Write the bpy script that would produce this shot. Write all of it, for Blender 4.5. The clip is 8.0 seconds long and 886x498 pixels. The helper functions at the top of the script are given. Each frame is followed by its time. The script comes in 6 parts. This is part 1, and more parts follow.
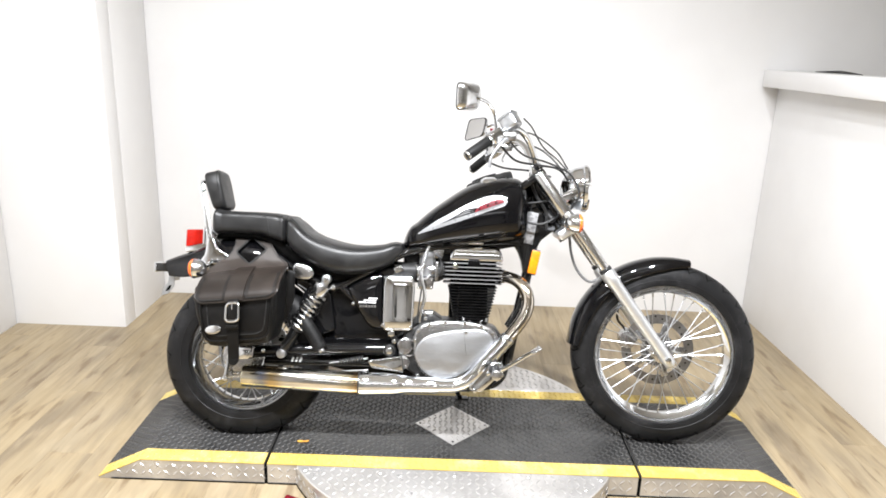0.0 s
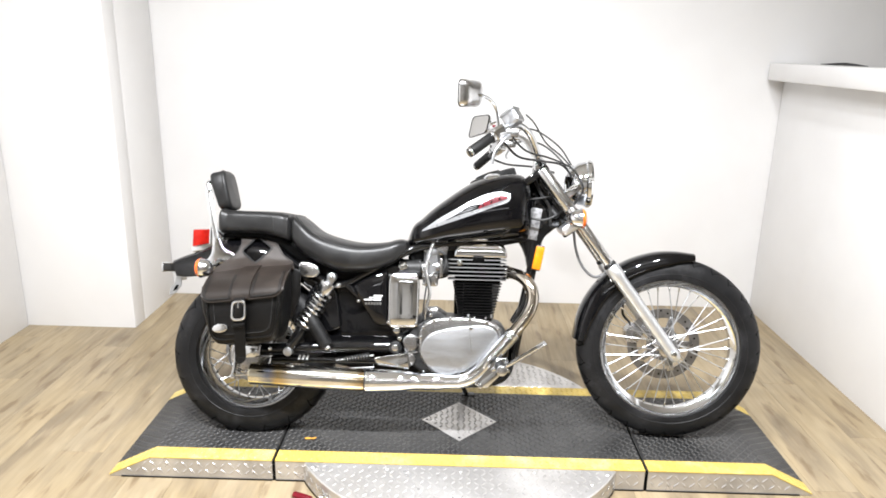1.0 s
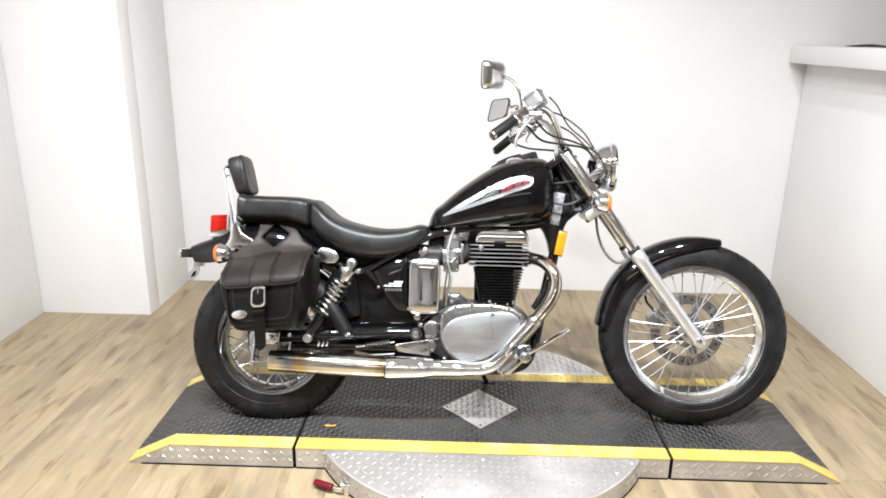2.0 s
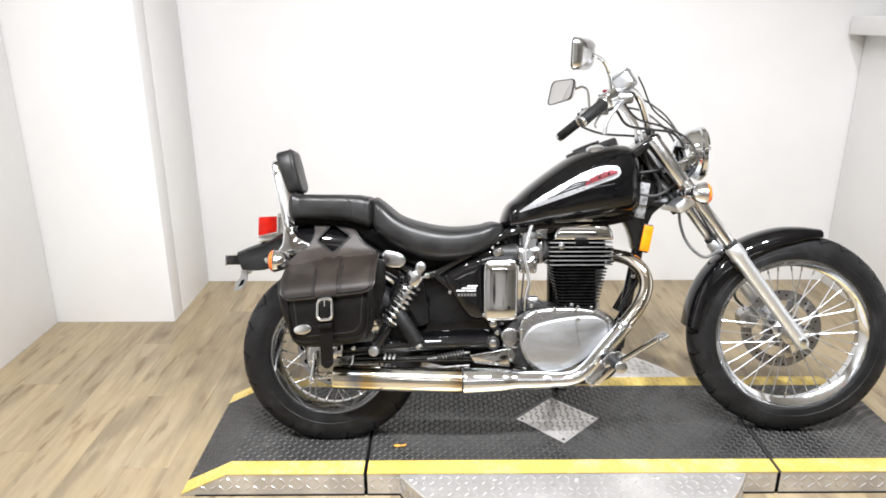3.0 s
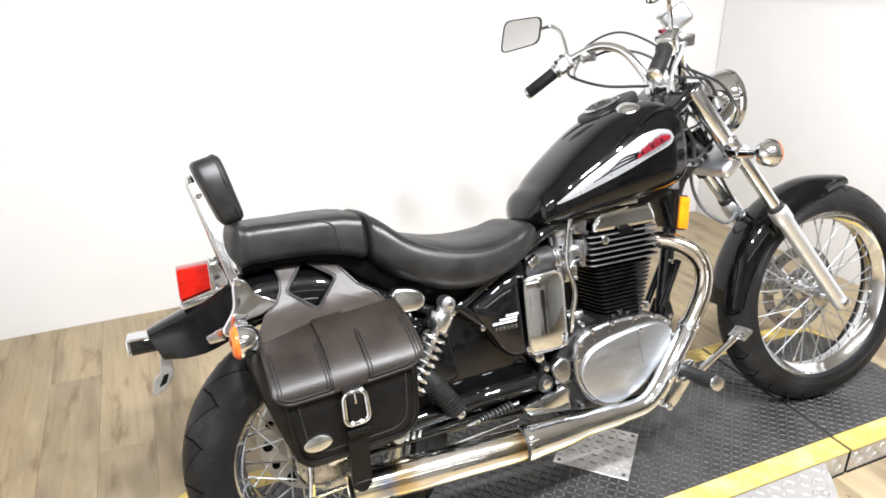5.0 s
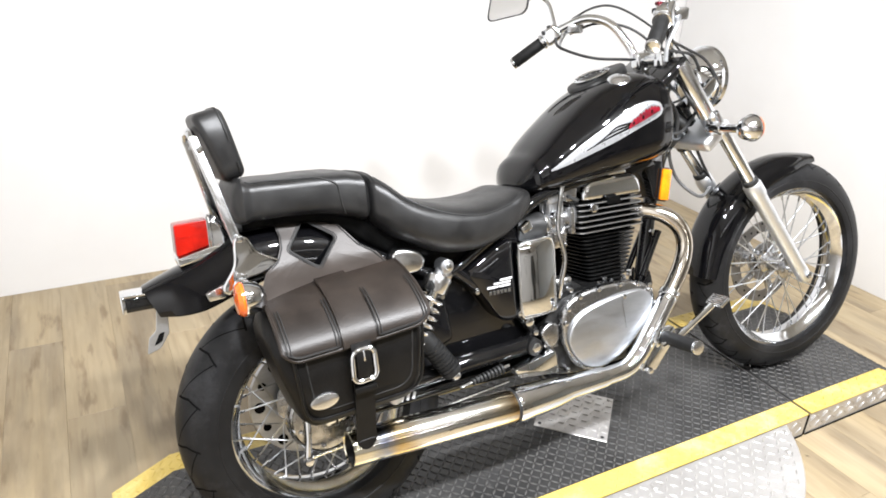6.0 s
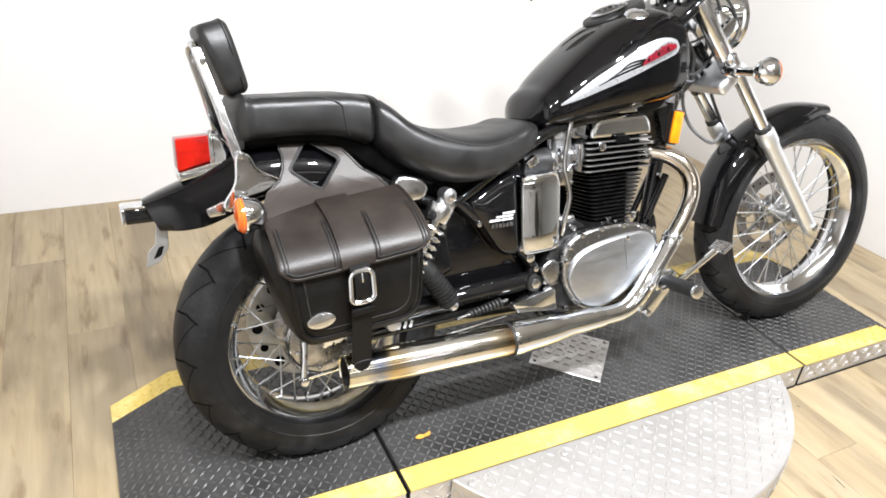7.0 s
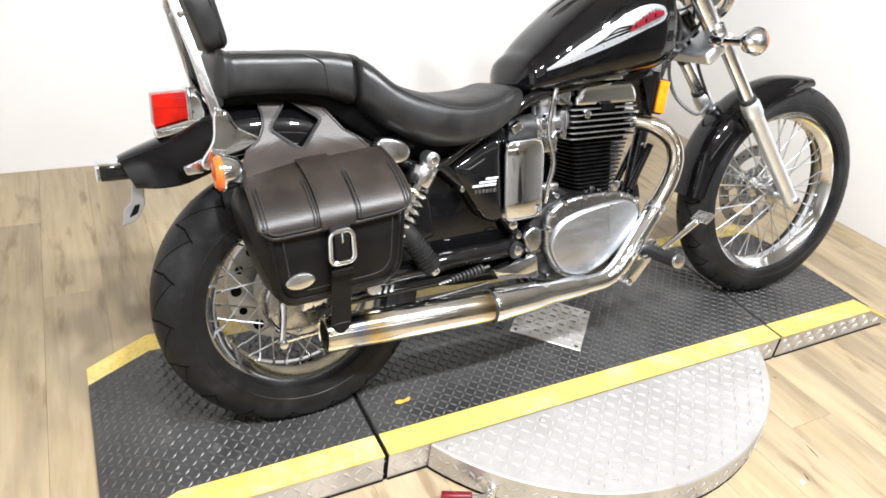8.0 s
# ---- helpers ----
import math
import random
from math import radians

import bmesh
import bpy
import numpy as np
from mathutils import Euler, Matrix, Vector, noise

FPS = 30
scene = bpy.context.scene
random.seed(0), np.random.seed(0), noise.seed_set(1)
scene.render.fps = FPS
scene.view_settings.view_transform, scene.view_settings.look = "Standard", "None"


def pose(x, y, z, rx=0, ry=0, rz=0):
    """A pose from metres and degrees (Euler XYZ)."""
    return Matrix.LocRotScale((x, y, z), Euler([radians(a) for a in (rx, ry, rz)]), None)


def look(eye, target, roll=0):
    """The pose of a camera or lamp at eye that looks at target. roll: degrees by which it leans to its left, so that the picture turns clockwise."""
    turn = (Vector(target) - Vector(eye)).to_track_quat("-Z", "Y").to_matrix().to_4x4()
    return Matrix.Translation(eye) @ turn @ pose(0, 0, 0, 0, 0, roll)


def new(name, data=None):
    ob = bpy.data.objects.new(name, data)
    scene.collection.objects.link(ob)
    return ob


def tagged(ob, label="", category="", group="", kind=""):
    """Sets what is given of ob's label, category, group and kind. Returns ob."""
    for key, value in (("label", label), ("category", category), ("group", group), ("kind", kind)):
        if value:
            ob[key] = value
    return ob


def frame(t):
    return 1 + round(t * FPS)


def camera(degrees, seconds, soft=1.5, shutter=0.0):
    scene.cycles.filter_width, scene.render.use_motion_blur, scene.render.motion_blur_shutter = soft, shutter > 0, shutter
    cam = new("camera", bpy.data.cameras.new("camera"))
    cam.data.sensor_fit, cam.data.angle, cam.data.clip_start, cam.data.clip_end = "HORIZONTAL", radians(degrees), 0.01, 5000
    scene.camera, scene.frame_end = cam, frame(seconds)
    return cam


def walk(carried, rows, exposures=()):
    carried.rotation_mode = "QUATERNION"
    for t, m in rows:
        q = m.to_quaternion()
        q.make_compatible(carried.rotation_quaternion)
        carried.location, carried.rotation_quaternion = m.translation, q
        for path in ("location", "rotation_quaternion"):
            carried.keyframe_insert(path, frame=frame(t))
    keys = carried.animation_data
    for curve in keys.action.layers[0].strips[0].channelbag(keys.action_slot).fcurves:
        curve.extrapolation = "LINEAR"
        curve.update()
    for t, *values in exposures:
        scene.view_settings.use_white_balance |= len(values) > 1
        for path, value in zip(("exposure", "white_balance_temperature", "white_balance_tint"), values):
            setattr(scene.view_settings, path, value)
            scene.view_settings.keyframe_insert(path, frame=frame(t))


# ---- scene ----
cam = camera(64.8, 8.0, 1.75)
PATH = [
    (0, (-0.069, -2.268, 1.4), (-0.061, -0.347, 0.844), 2.2),
    (0.5, (-0.066, -2.276, 1.389), (-0.052, -0.352, 0.841), 2.2),
    (1, (-0.051, -2.28, 1.394), (-0.07, -0.359, 0.836), 1.3),
    (1.2, (-0.055, -2.288, 1.37), (-0.08, -0.375, 0.787), 1.1),
    (2.3, (-0.17, -2.221, 1.378), (-0.215, -0.312, 0.782), 0.9),
    (2.5, (-0.244, -2.195, 1.385), (-0.314, -0.298, 0.755), -1.8),
    (3, (-0.397, -2.017, 1.36), (-0.382, -0.123, 0.719), -0.0),
    (3.5, (-0.555, -1.774, 1.336), (-0.501, 0.089, 0.611), 1.3),
    (4, (-0.732, -1.614, 1.335), (-0.313, 0.219, 0.654), 3.6),
    (4.2, (-0.79, -1.539, 1.329), (-0.316, 0.269, 0.618), 4.6),
    (5.3, (-1.023, -1.184, 1.322), (-0.215, 0.464, 0.526), -1.1),
    (5.5, (-1.06, -1.185, 1.322), (-0.201, 0.458, 0.572), -0.1),
    (6, (-1.087, -1.19, 1.288), (-0.22, 0.401, 0.441), 2.7),
    (6.5, (-1.084, -1.197, 1.263), (-0.213, 0.361, 0.36), 4.6),
    (7, (-1.084, -1.202, 1.245), (-0.251, 0.333, 0.27), 5.4),
    (7.5, (-1.086, -1.204, 1.225), (-0.255, 0.297, 0.196), 6.5),
    (8, (-1.078, -1.209, 1.216), (-0.215, 0.275, 0.19), 7.1),
]
walk(cam, [(t, look(eye, target, roll)) for t, eye, target, roll in PATH], exposures=[(0, -0.33), (1.2, -0.35), (2.5, -0.5), (3.5, -0.43), (5.5, -0.29), (8, -0.33)])

# world, lights, exposure
world = bpy.data.worlds.new("studio")
scene.world = world
world.use_nodes = True
world.node_tree.nodes["Background"].inputs[0].default_value = (1.0, 0.97, 0.94, 1)
world.node_tree.nodes["Background"].inputs[1].default_value = 0.25


def area_lamp(name, place, target, sx, sy, power, colour=(0.955, 0.972, 1.008)):
    data = bpy.data.lights.new(name, "AREA")
    data.shape, data.size, data.size_y, data.energy, data.color = "RECTANGLE", sx, sy, power, colour
    data.spread = radians(140)
    ob = new(name, data)
    ob.matrix_world = look(place, target)
    return ob


# a row of small spots before the stage; the long strips further out are added, unseen fill
for x in (-1.15, -0.5, 0.15, 0.75):
    area_lamp("ceiling_lamp", (x, -1.35, 2.9), (x * 0.9, -0.7, 0), 0.15, 0.15, 71)
for y, power in ((-4.9, 64), (-2.9, 8)):
    area_lamp("strip_lamp", (0.0, y, 2.9), (0.0, y + 0.1, 0), 3.2, 0.12, power)


# ---- materials ----
def nodes_of(name):
    m = bpy.data.materials.new(name)
    m.use_nodes = True
    nt = m.node_tree
    return m, nt, nt.nodes["Principled BSDF"]


def mix_rgb(nt, fac, a, b):
    mx = nt.nodes.new("ShaderNodeMix")
    mx.data_type = "RGBA"
    nt.links.new(fac, mx.inputs[0])
    for i, c in ((6, a), (7, b)):
        if isinstance(c, tuple):
            mx.inputs[i].default_value = (*c, 1)
        else:
            nt.links.new(c, mx.inputs[i])
    return mx.outputs[2]


def ramp(nt, src, stops):
    r = nt.nodes.new("ShaderNodeMapRange")
    r.inputs[1].default_value, r.inputs[2].default_value = stops[0], stops[1]
    r.inputs[3].default_value, r.inputs[4].default_value = stops[2], stops[3]
    nt.links.new(src, r.inputs[0])
    return r.outputs[0]


def noise_tex(nt, scale, detail=3, rough=0.55, stretch=None):
    co = nt.nodes.new("ShaderNodeTexCoord")
    src = co.outputs["Object"]
    if stretch:
        mp = nt.nodes.new("ShaderNodeMapping")
        mp.inputs["Scale"].default_value = stretch
        nt.links.new(src, mp.inputs[0])
        src = mp.outputs[0]
    n = nt.nodes.new("ShaderNodeTexNoise")
    n.inputs["Scale"].default_value, n.inputs["Detail"].default_value = scale, detail
    n.inputs["Roughness"].default_value = rough
    nt.links.new(src, n.inputs["Vector"])
    return n.outputs["Fac"]


def bump(nt, p, height, strength, distance):
    b = nt.nodes.new("ShaderNodeBump")
    b.inputs["Strength"].default_value, b.inputs["Distance"].default_value = strength, distance
    nt.links.new(height, b.inputs["Height"])
    nt.links.new(b.outputs[0], p.inputs["Normal"])


def surface(name, a, b=None, rough=(0.4, 0.5), metal=0.0, scale=20, fine=200, bumps=0.1, dist=0.001, coat=0.0, stretch=None, spec=0.5, lo=0.35, hi=0.65):
    """A plain surface: two tones mixed by coarse noise, roughness that varies, fine relief."""
    m, nt, p = nodes_of(name)
    n1 = noise_tex(nt, scale, 4, stretch=stretch)
    p.inputs["Metallic"].default_value = metal
    p.inputs["Specular IOR Level"].default_value = spec
    nt.links.new(mix_rgb(nt, ramp(nt, n1, (lo, hi, 0, 1)), a, b or a), p.inputs["Base Color"])
    nt.links.new(ramp(nt, n1, (0.3, 0.7, *rough)), p.inputs["Roughness"])
    if bumps:
        bump(nt, p, noise_tex(nt, fine, 3, stretch=stretch), bumps, dist)
    p.inputs["Coat Weight"].default_value = coat
    p.inputs["Coat Roughness"].default_value = 0.03
    return m


WALL = surface("wall_paint", (0.77, 0.765, 0.76), (0.74, 0.732, 0.727), (0.5, 0.65), scale=2.5, fine=90, bumps=0.08)
# made-up pale and dark patches for the chrome to reflect
REFLECTED_PATCHES = surface("reflected_patches", (0.76, 0.75, 0.735), (0.1, 0.098, 0.095), (0.6, 0.75), scale=0.8, lo=0.54, hi=0.63)
CEIL = surface("ceiling_paint", (0.8, 0.8, 0.795), (0.76, 0.76, 0.755), (0.7, 0.8), scale=2)
CASE = surface("dark_cast_case", (0.07, 0.07, 0.07), (0.03, 0.03, 0.03), (0.4, 0.55), 1.0, scale=40, fine=400, bumps=0.15)
GREYWALL = surface("grey_wall_paint", (0.6, 0.61, 0.6), (0.56, 0.57, 0.56), (0.6, 0.7), scale=2)
CHROME = surface("chrome", (0.79, 0.812, 0.84), (0.74, 0.76, 0.79), (0.022, 0.05), 1.0, scale=30, bumps=0)
CHROME_DULL = surface("worn_chrome", (0.76, 0.775, 0.795), (0.65, 0.655, 0.665), (0.13, 0.26), 1.0, scale=45, bumps=0.03, fine=120)
ALU = surface("brushed_aluminium", (0.55, 0.56, 0.575), (0.45, 0.46, 0.475), (0.32, 0.44), 1.0, scale=18, fine=300, bumps=0.04, stretch=(1, 1, 3))
POLISHED = surface("satin_fork_aluminium", (0.81, 0.832, 0.86), (0.74, 0.76, 0.785), (0.42, 0.5), 1.0, scale=7, bumps=0)
RIM = surface("rim_chrome", (0.7, 0.715, 0.735), (0.6, 0.612, 0.63), (0.06, 0.13), 1.0, scale=25, bumps=0)
LABEL = surface("grey_sticker", (0.25, 0.25, 0.255), (0.09, 0.09, 0.092), (0.35, 0.45), scale=60, bumps=0, lo=0.48, hi=0.6)
TREAD_WORN = surface("worn_black_tread", (0.085, 0.083, 0.079), (0.033, 0.0325, 0.032), (0.28, 0.44), scale=6, fine=140, bumps=0.2, spec=0.9)
TREAD_STEEL = surface("bright_tread_bars", (0.62, 0.605, 0.59), (0.48, 0.465, 0.45), (0.26, 0.4), 0.7, scale=12, bumps=0.05)
CAST = surface("cast_aluminium", (0.54, 0.54, 0.545), (0.36, 0.36, 0.365), (0.17, 0.32), 1.0, scale=40, fine=400, bumps=0.15)
BLACK = surface("black_gloss_paint", (0.0018, 0.0018, 0.0022), (0.0025, 0.0025, 0.003), (0.2, 0.26), scale=8, bumps=0, coat=0.78, spec=0.02)
COVER_BLACK = surface("black_cover_plastic", (0.003, 0.003, 0.0034), (0.004, 0.004, 0.0045), (0.12, 0.18), scale=9, fine=14, bumps=0.05, dist=0.003, coat=1.0, spec=0.0)
FRAME_BLACK = surface("black_frame_enamel", (0.004, 0.004, 0.0045), (0.007, 0.007, 0.007), (0.14, 0.26), scale=30, fine=200, bumps=0.02, coat=1.0, spec=0.0)
ENGINE_BLACK = surface("black_engine_enamel", (0.002, 0.002, 0.002), (0.004, 0.004, 0.004), (0.26, 0.36), scale=40, fine=300, bumps=0.1, spec=0.06)
FIN_BLACK = surface("black_fin_enamel", (0.0022, 0.0022, 0.0022), (0.006, 0.006, 0.006), (0.28, 0.4), scale=40, fine=300, bumps=0.08, spec=0.14)
LEATHER = surface("black_leather", (0.006, 0.006, 0.0063), (0.0105, 0.0105, 0.0107), (0.36, 0.48), scale=22, fine=420, bumps=0.26, dist=0.001, spec=0.5)
BAG_LEATHER = surface("saddlebag_leather", (0.003, 0.0029, 0.0028), (0.0055, 0.0052, 0.005), (0.3, 0.42), scale=14, fine=300, bumps=0.3, dist=0.001, spec=0.2)
# flap and yoke: the bag's leather made lighter and browner, as lit from above
FLAP_LEATHER = surface("lit_worn_flap_leather", (0.0135, 0.0105, 0.0088), (0.022, 0.0172, 0.0143), (0.34, 0.46), scale=10, fine=300, bumps=0.3, dist=0.001, spec=0.34)
YOKE_LEATHER = surface("lit_brown_yoke_leather", (0.027, 0.0218, 0.0188), (0.038, 0.0305, 0.0262), (0.36, 0.48), scale=10, fine=300, bumps=0.3, dist=0.001, spec=0.4)
THREAD = surface("dark_thread", (0.004, 0.004, 0.004), (0.009, 0.009, 0.009), (0.6, 0.7), scale=60)
RUBBER = surface("tyre_rubber", (0.0065, 0.0065, 0.0069), (0.0115, 0.0115, 0.012), (0.38, 0.53), scale=12, fine=350, bumps=0.12, spec=0.18)
GRIP = surface("grip_rubber", (0.006, 0.006, 0.006), (0.012, 0.012, 0.012), (0.5, 0.65), scale=60, fine=400, bumps=0.2, spec=0.22)
HOSE = surface("grey_hose", (0.11, 0.11, 0.11), (0.16, 0.16, 0.16), (0.35, 0.45), scale=40, bumps=0)
CABLE = surface("cable_sheath", (0.015, 0.015, 0.015), (0.03, 0.03, 0.03), (0.4, 0.5), scale=40, bumps=0, spec=0.3)
SILVER = surface("silver_tank_paint", (0.34, 0.345, 0.355), (0.28, 0.285, 0.295), (0.25, 0.35), 0.5, scale=60, bumps=0, coat=0.8)
RED_PAINT = surface("red_emblem_paint", (0.15, 0.004, 0.012), (0.07, 0.003, 0.007), (0.3, 0.4), scale=60, bumps=0, coat=0.15, spec=0.2)
RED_LENS = surface("red_lens", (0.36, 0.009, 0.004), (0.2, 0.005, 0.003), (0.12, 0.2), scale=24, fine=160, bumps=0.2, coat=0.1, spec=0.2)
AMBER = surface("amber_lens", (0.85, 0.16, 0.01), (0.75, 0.11, 0.008), (0.12, 0.2), scale=40, fine=160, bumps=0.15, coat=0.7)
REFLECT = surface("amber_reflector", (0.72, 0.24, 0.006), (0.6, 0.18, 0.005), (0.15, 0.25), scale=60, fine=220, bumps=0.2, coat=0.5)
YELLOW = surface("yellow_safety_paint", (0.55, 0.405, 0.095), (0.46, 0.33, 0.072), (0.34, 0.5), scale=9, fine=160, bumps=0.25, dist=0.002, spec=0.7)
PLATE_BLACK = surface("black_tread_paint", (0.014, 0.0138, 0.014), (0.03, 0.0293, 0.0286), (0.3, 0.46), scale=7, fine=140, bumps=0.22, spec=0.7)
PLATE_STEEL = surface("tread_plate_steel", (0.6, 0.585, 0.57), (0.46, 0.445, 0.43), (0.26, 0.42), 0.7, scale=9, fine=160, bumps=0.16)
# near-black for base strips; also the painted shade inside joints, grooves and holes
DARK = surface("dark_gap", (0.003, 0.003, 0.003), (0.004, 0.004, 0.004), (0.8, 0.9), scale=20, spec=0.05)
WHITE_PRINT = surface("white_print", (0.7, 0.7, 0.7), (0.6, 0.6, 0.6), (0.4, 0.5), scale=50, bumps=0)
MIRROR = surface("mirror_glass", (0.9, 0.9, 0.9), (0.9, 0.9, 0.9), (0.01, 0.015), 1.0, bumps=0)
UNDERLAY = surface("brown_floor_base", (0.28, 0.22, 0.14), (0.24, 0.19, 0.12), (0.6, 0.7), scale=6)
SCRAP = surface("orange_scrap", (0.45, 0.2, 0.03), (0.5, 0.3, 0.05), (0.6, 0.7), scale=90)


def muffler_mat():
    """Chrome with straw, brown and blue heat tint in rings along the pipe."""
    m, nt, p = nodes_of("heat_tinted_chrome")
    p.inputs["Metallic"].default_value = 1.0
    co = nt.nodes.new("ShaderNodeTexCoord")
    sep = nt.nodes.new("ShaderNodeSeparateXYZ")
    nt.links.new(co.outputs["Object"], sep.inputs[0])
    n = noise_tex(nt, 18, 4)
    add = nt.nodes.new("ShaderNodeMath")
    add.operation = "MULTIPLY_ADD"
    nt.links.new(n, add.inputs[0])
    add.inputs[1].default_value = 0.06
    nt.links.new(sep.outputs["X"], add.inputs[2])
    r = nt.nodes.new("ShaderNodeValToRGB")
    nt.links.new(ramp(nt, add.outputs[0], (-0.70, -0.28, 0, 1)), r.inputs[0])
    cr = r.color_ramp
    stops = [(0.0, (0.66, 0.6, 0.44)), (0.1, (0.74, 0.71, 0.6)), (0.2, (0.3, 0.33, 0.42)), (0.27, (0.55, 0.42, 0.22)), (0.4, (0.78, 0.765, 0.73)),
             (0.76, (0.78, 0.765, 0.73)), (0.87, (0.72, 0.65, 0.5)), (0.94, (0.38, 0.27, 0.15)), (1.0, (0.7, 0.55, 0.3))]
    while len(cr.elements) < len(stops):
        cr.elements.new(0.5)
    for e, (pos, c) in zip(cr.elements, stops):
        e.position, e.color = pos, (*c, 1)
    nt.links.new(r.outputs[0], p.inputs["Base Color"])
    nt.links.new(ramp(nt, n, (0.3, 0.7, 0.08, 0.2)), p.inputs["Roughness"])
    return m


MUFFLER = muffler_mat()


def plank_mat():
    """Oak-look vinyl: each board has its own tone, with long grain and soft blotches."""
    m, nt, p = nodes_of("oak_vinyl_plank")
    info = nt.nodes.new("ShaderNodeObjectInfo")
    co = nt.nodes.new("ShaderNodeTexCoord")
    off = nt.nodes.new("ShaderNodeVectorMath")
    off.operation = "MULTIPLY_ADD"
    comb = nt.nodes.new("ShaderNodeCombineXYZ")
    for i in range(3):
        nt.links.new(info.outputs["Random"], comb.inputs[i])
    nt.links.new(comb.outputs[0], off.inputs[0])
    off.inputs[1].default_value = (37, 91, 13)
    nt.links.new(co.outputs["Object"], off.inputs[2])

    def grain(scale, st, detail):
        mp = nt.nodes.new("ShaderNodeMapping")
        mp.inputs["Scale"].default_value = st
        nt.links.new(off.outputs[0], mp.inputs[0])
        n = nt.nodes.new("ShaderNodeTexNoise")
        n.inputs["Scale"].default_value, n.inputs["Detail"].default_value = scale, detail
        nt.links.new(mp.outputs[0], n.inputs["Vector"])
        return n.outputs["Fac"]

    g1, g2, g3, g4 = grain(9, (1, 0.16, 1), 7), grain(70, (1, 0.05, 1), 4), grain(24, (1, 0.2, 1), 6), grain(5, (1, 0.5, 1), 5)
    base = mix_rgb(nt, info.outputs["Random"], (0.315, 0.247, 0.148), (0.25, 0.193, 0.112))
    c1 = mix_rgb(nt, ramp(nt, g4, (0.4, 0.65, 0, 0.6)), base, (0.25, 0.205, 0.138))
    c1 = mix_rgb(nt, ramp(nt, g1, (0.52, 0.68, 0, 0.7)), c1, (0.14, 0.108, 0.07))
    c1 = mix_rgb(nt, ramp(nt, g3, (0.57, 0.68, 0, 0.7)), c1, (0.125, 0.082, 0.042))
    c1 = mix_rgb(nt, ramp(nt, g3, (0.44, 0.3, 0, 0.4)), c1, (0.38, 0.305, 0.195))
    c2 = mix_rgb(nt, ramp(nt, g2, (0.45, 0.75, 0, 0.35)), c1, (0.165, 0.115, 0.066))
    nt.links.new(c2, p.inputs["Base Color"])
    nt.links.new(ramp(nt, g2, (0.3, 0.7, 0.34, 0.5)), p.inputs["Roughness"])
    bump(nt, p, g2, 0.12, 0.0006)
    return m


PLANK = plank_mat()


def worn(m, colour, scale, lo, hi, amount):
    """Scuffs of another colour over a material's base colour."""
    nt = m.node_tree
    p = nt.nodes["Principled BSDF"]
    link = p.inputs["Base Color"].links[0]
    src = link.from_socket
    fac = ramp(nt, noise_tex(nt, scale, 8, 0.75), (lo, hi, 0, amount))
    nt.links.new(mix_rgb(nt, fac, src, colour), p.inputs["Base Color"])


worn(YELLOW, (0.2, 0.16, 0.08), 38, 0.6, 0.68, 0.55)
worn(YELLOW, (0.85, 0.72, 0.35), 6, 0.5, 0.68, 0.5)
worn(PLATE_BLACK, (0.12, 0.118, 0.112), 26, 0.57, 0.7, 0.6)
worn(PLATE_STEEL, (0.3, 0.27, 0.24), 30, 0.58, 0.7, 0.5)
# dusty patches on the rubber, lightened to paint in the sidewall's grey sheen
worn(RUBBER, (0.042, 0.042, 0.045), 7, 0.5, 0.7, 0.55)
worn(FLAP_LEATHER, (0.034, 0.0256, 0.0205), 7, 0.5, 0.66, 0.6)
worn(BAG_LEATHER, (0.009, 0.0084, 0.0082), 9, 0.52, 0.7, 0.6)


# ---- shapes ----
def finish(bm, angle=35):
    bmesh.ops.recalc_face_normals(bm, faces=bm.faces)
    me = bpy.data.meshes.new("shape")
    bm.to_mesh(me)
    bm.free()
    for f in me.polygons:
        f.use_smooth = True
    me.set_sharp_from_angle(angle=radians(angle))
    return me


def part(name, bm, material, parent=None, label="", matrix=None, angle=35):
    me = bm if isinstance(bm, bpy.types.Mesh) else finish(bm, angle)
    if not me.materials:
        me.materials.append(material)
    ob = new(name, me)
    if parent:
        ob.parent = parent
    if matrix is not None:
        ob.matrix_local = matrix
    if label:
        tagged(ob, label)
    return ob


def thing(name, label, category, m=None, group="", kind=""):
    ob = new(name)
    ob.empty_display_size = 0.05
    if m is not None:
        ob.matrix_world = m
    return tagged(ob, label, category, group, kind)


def loft(rings, cap=True, closed=True, bm=None):
    """Skin a list of rings with the same number of points."""
    bm = bm or bmesh.new()
    vs = [[bm.verts.new(p) for p in r] for r in rings]
    n = len(rings[0])
    for a, b in zip(vs, vs[1:]):
        for i in range(n if closed else n - 1):
            j = (i + 1) % n
            bm.faces.new((a[i], a[j], b[j], b[i]))
    if cap and closed:
        bm.faces.new(vs[0][::-1])
        bm.faces.new(vs[-1])
    return bm


def smooth_path(pts, steps=6):
    """Catmull-Rom through the points."""
    p = [Vector(q) for q in pts]
    if len(p) < 3 or steps < 2:
        return p
    p = [2 * p[0] - p[1]] + p + [2 * p[-1] - p[-2]]
    out = []
    for a, b, c, d in zip(p, p[1:], p[2:], p[3:]):
        for k in range(steps):
            t = k / steps
            out.append(0.5 * (2 * b + (c - a) * t + (2 * a - 5 * b + 4 * c - d) * t * t + (3 * b - a - 3 * c + d) * t ** 3))
    return out + [p[-2]]


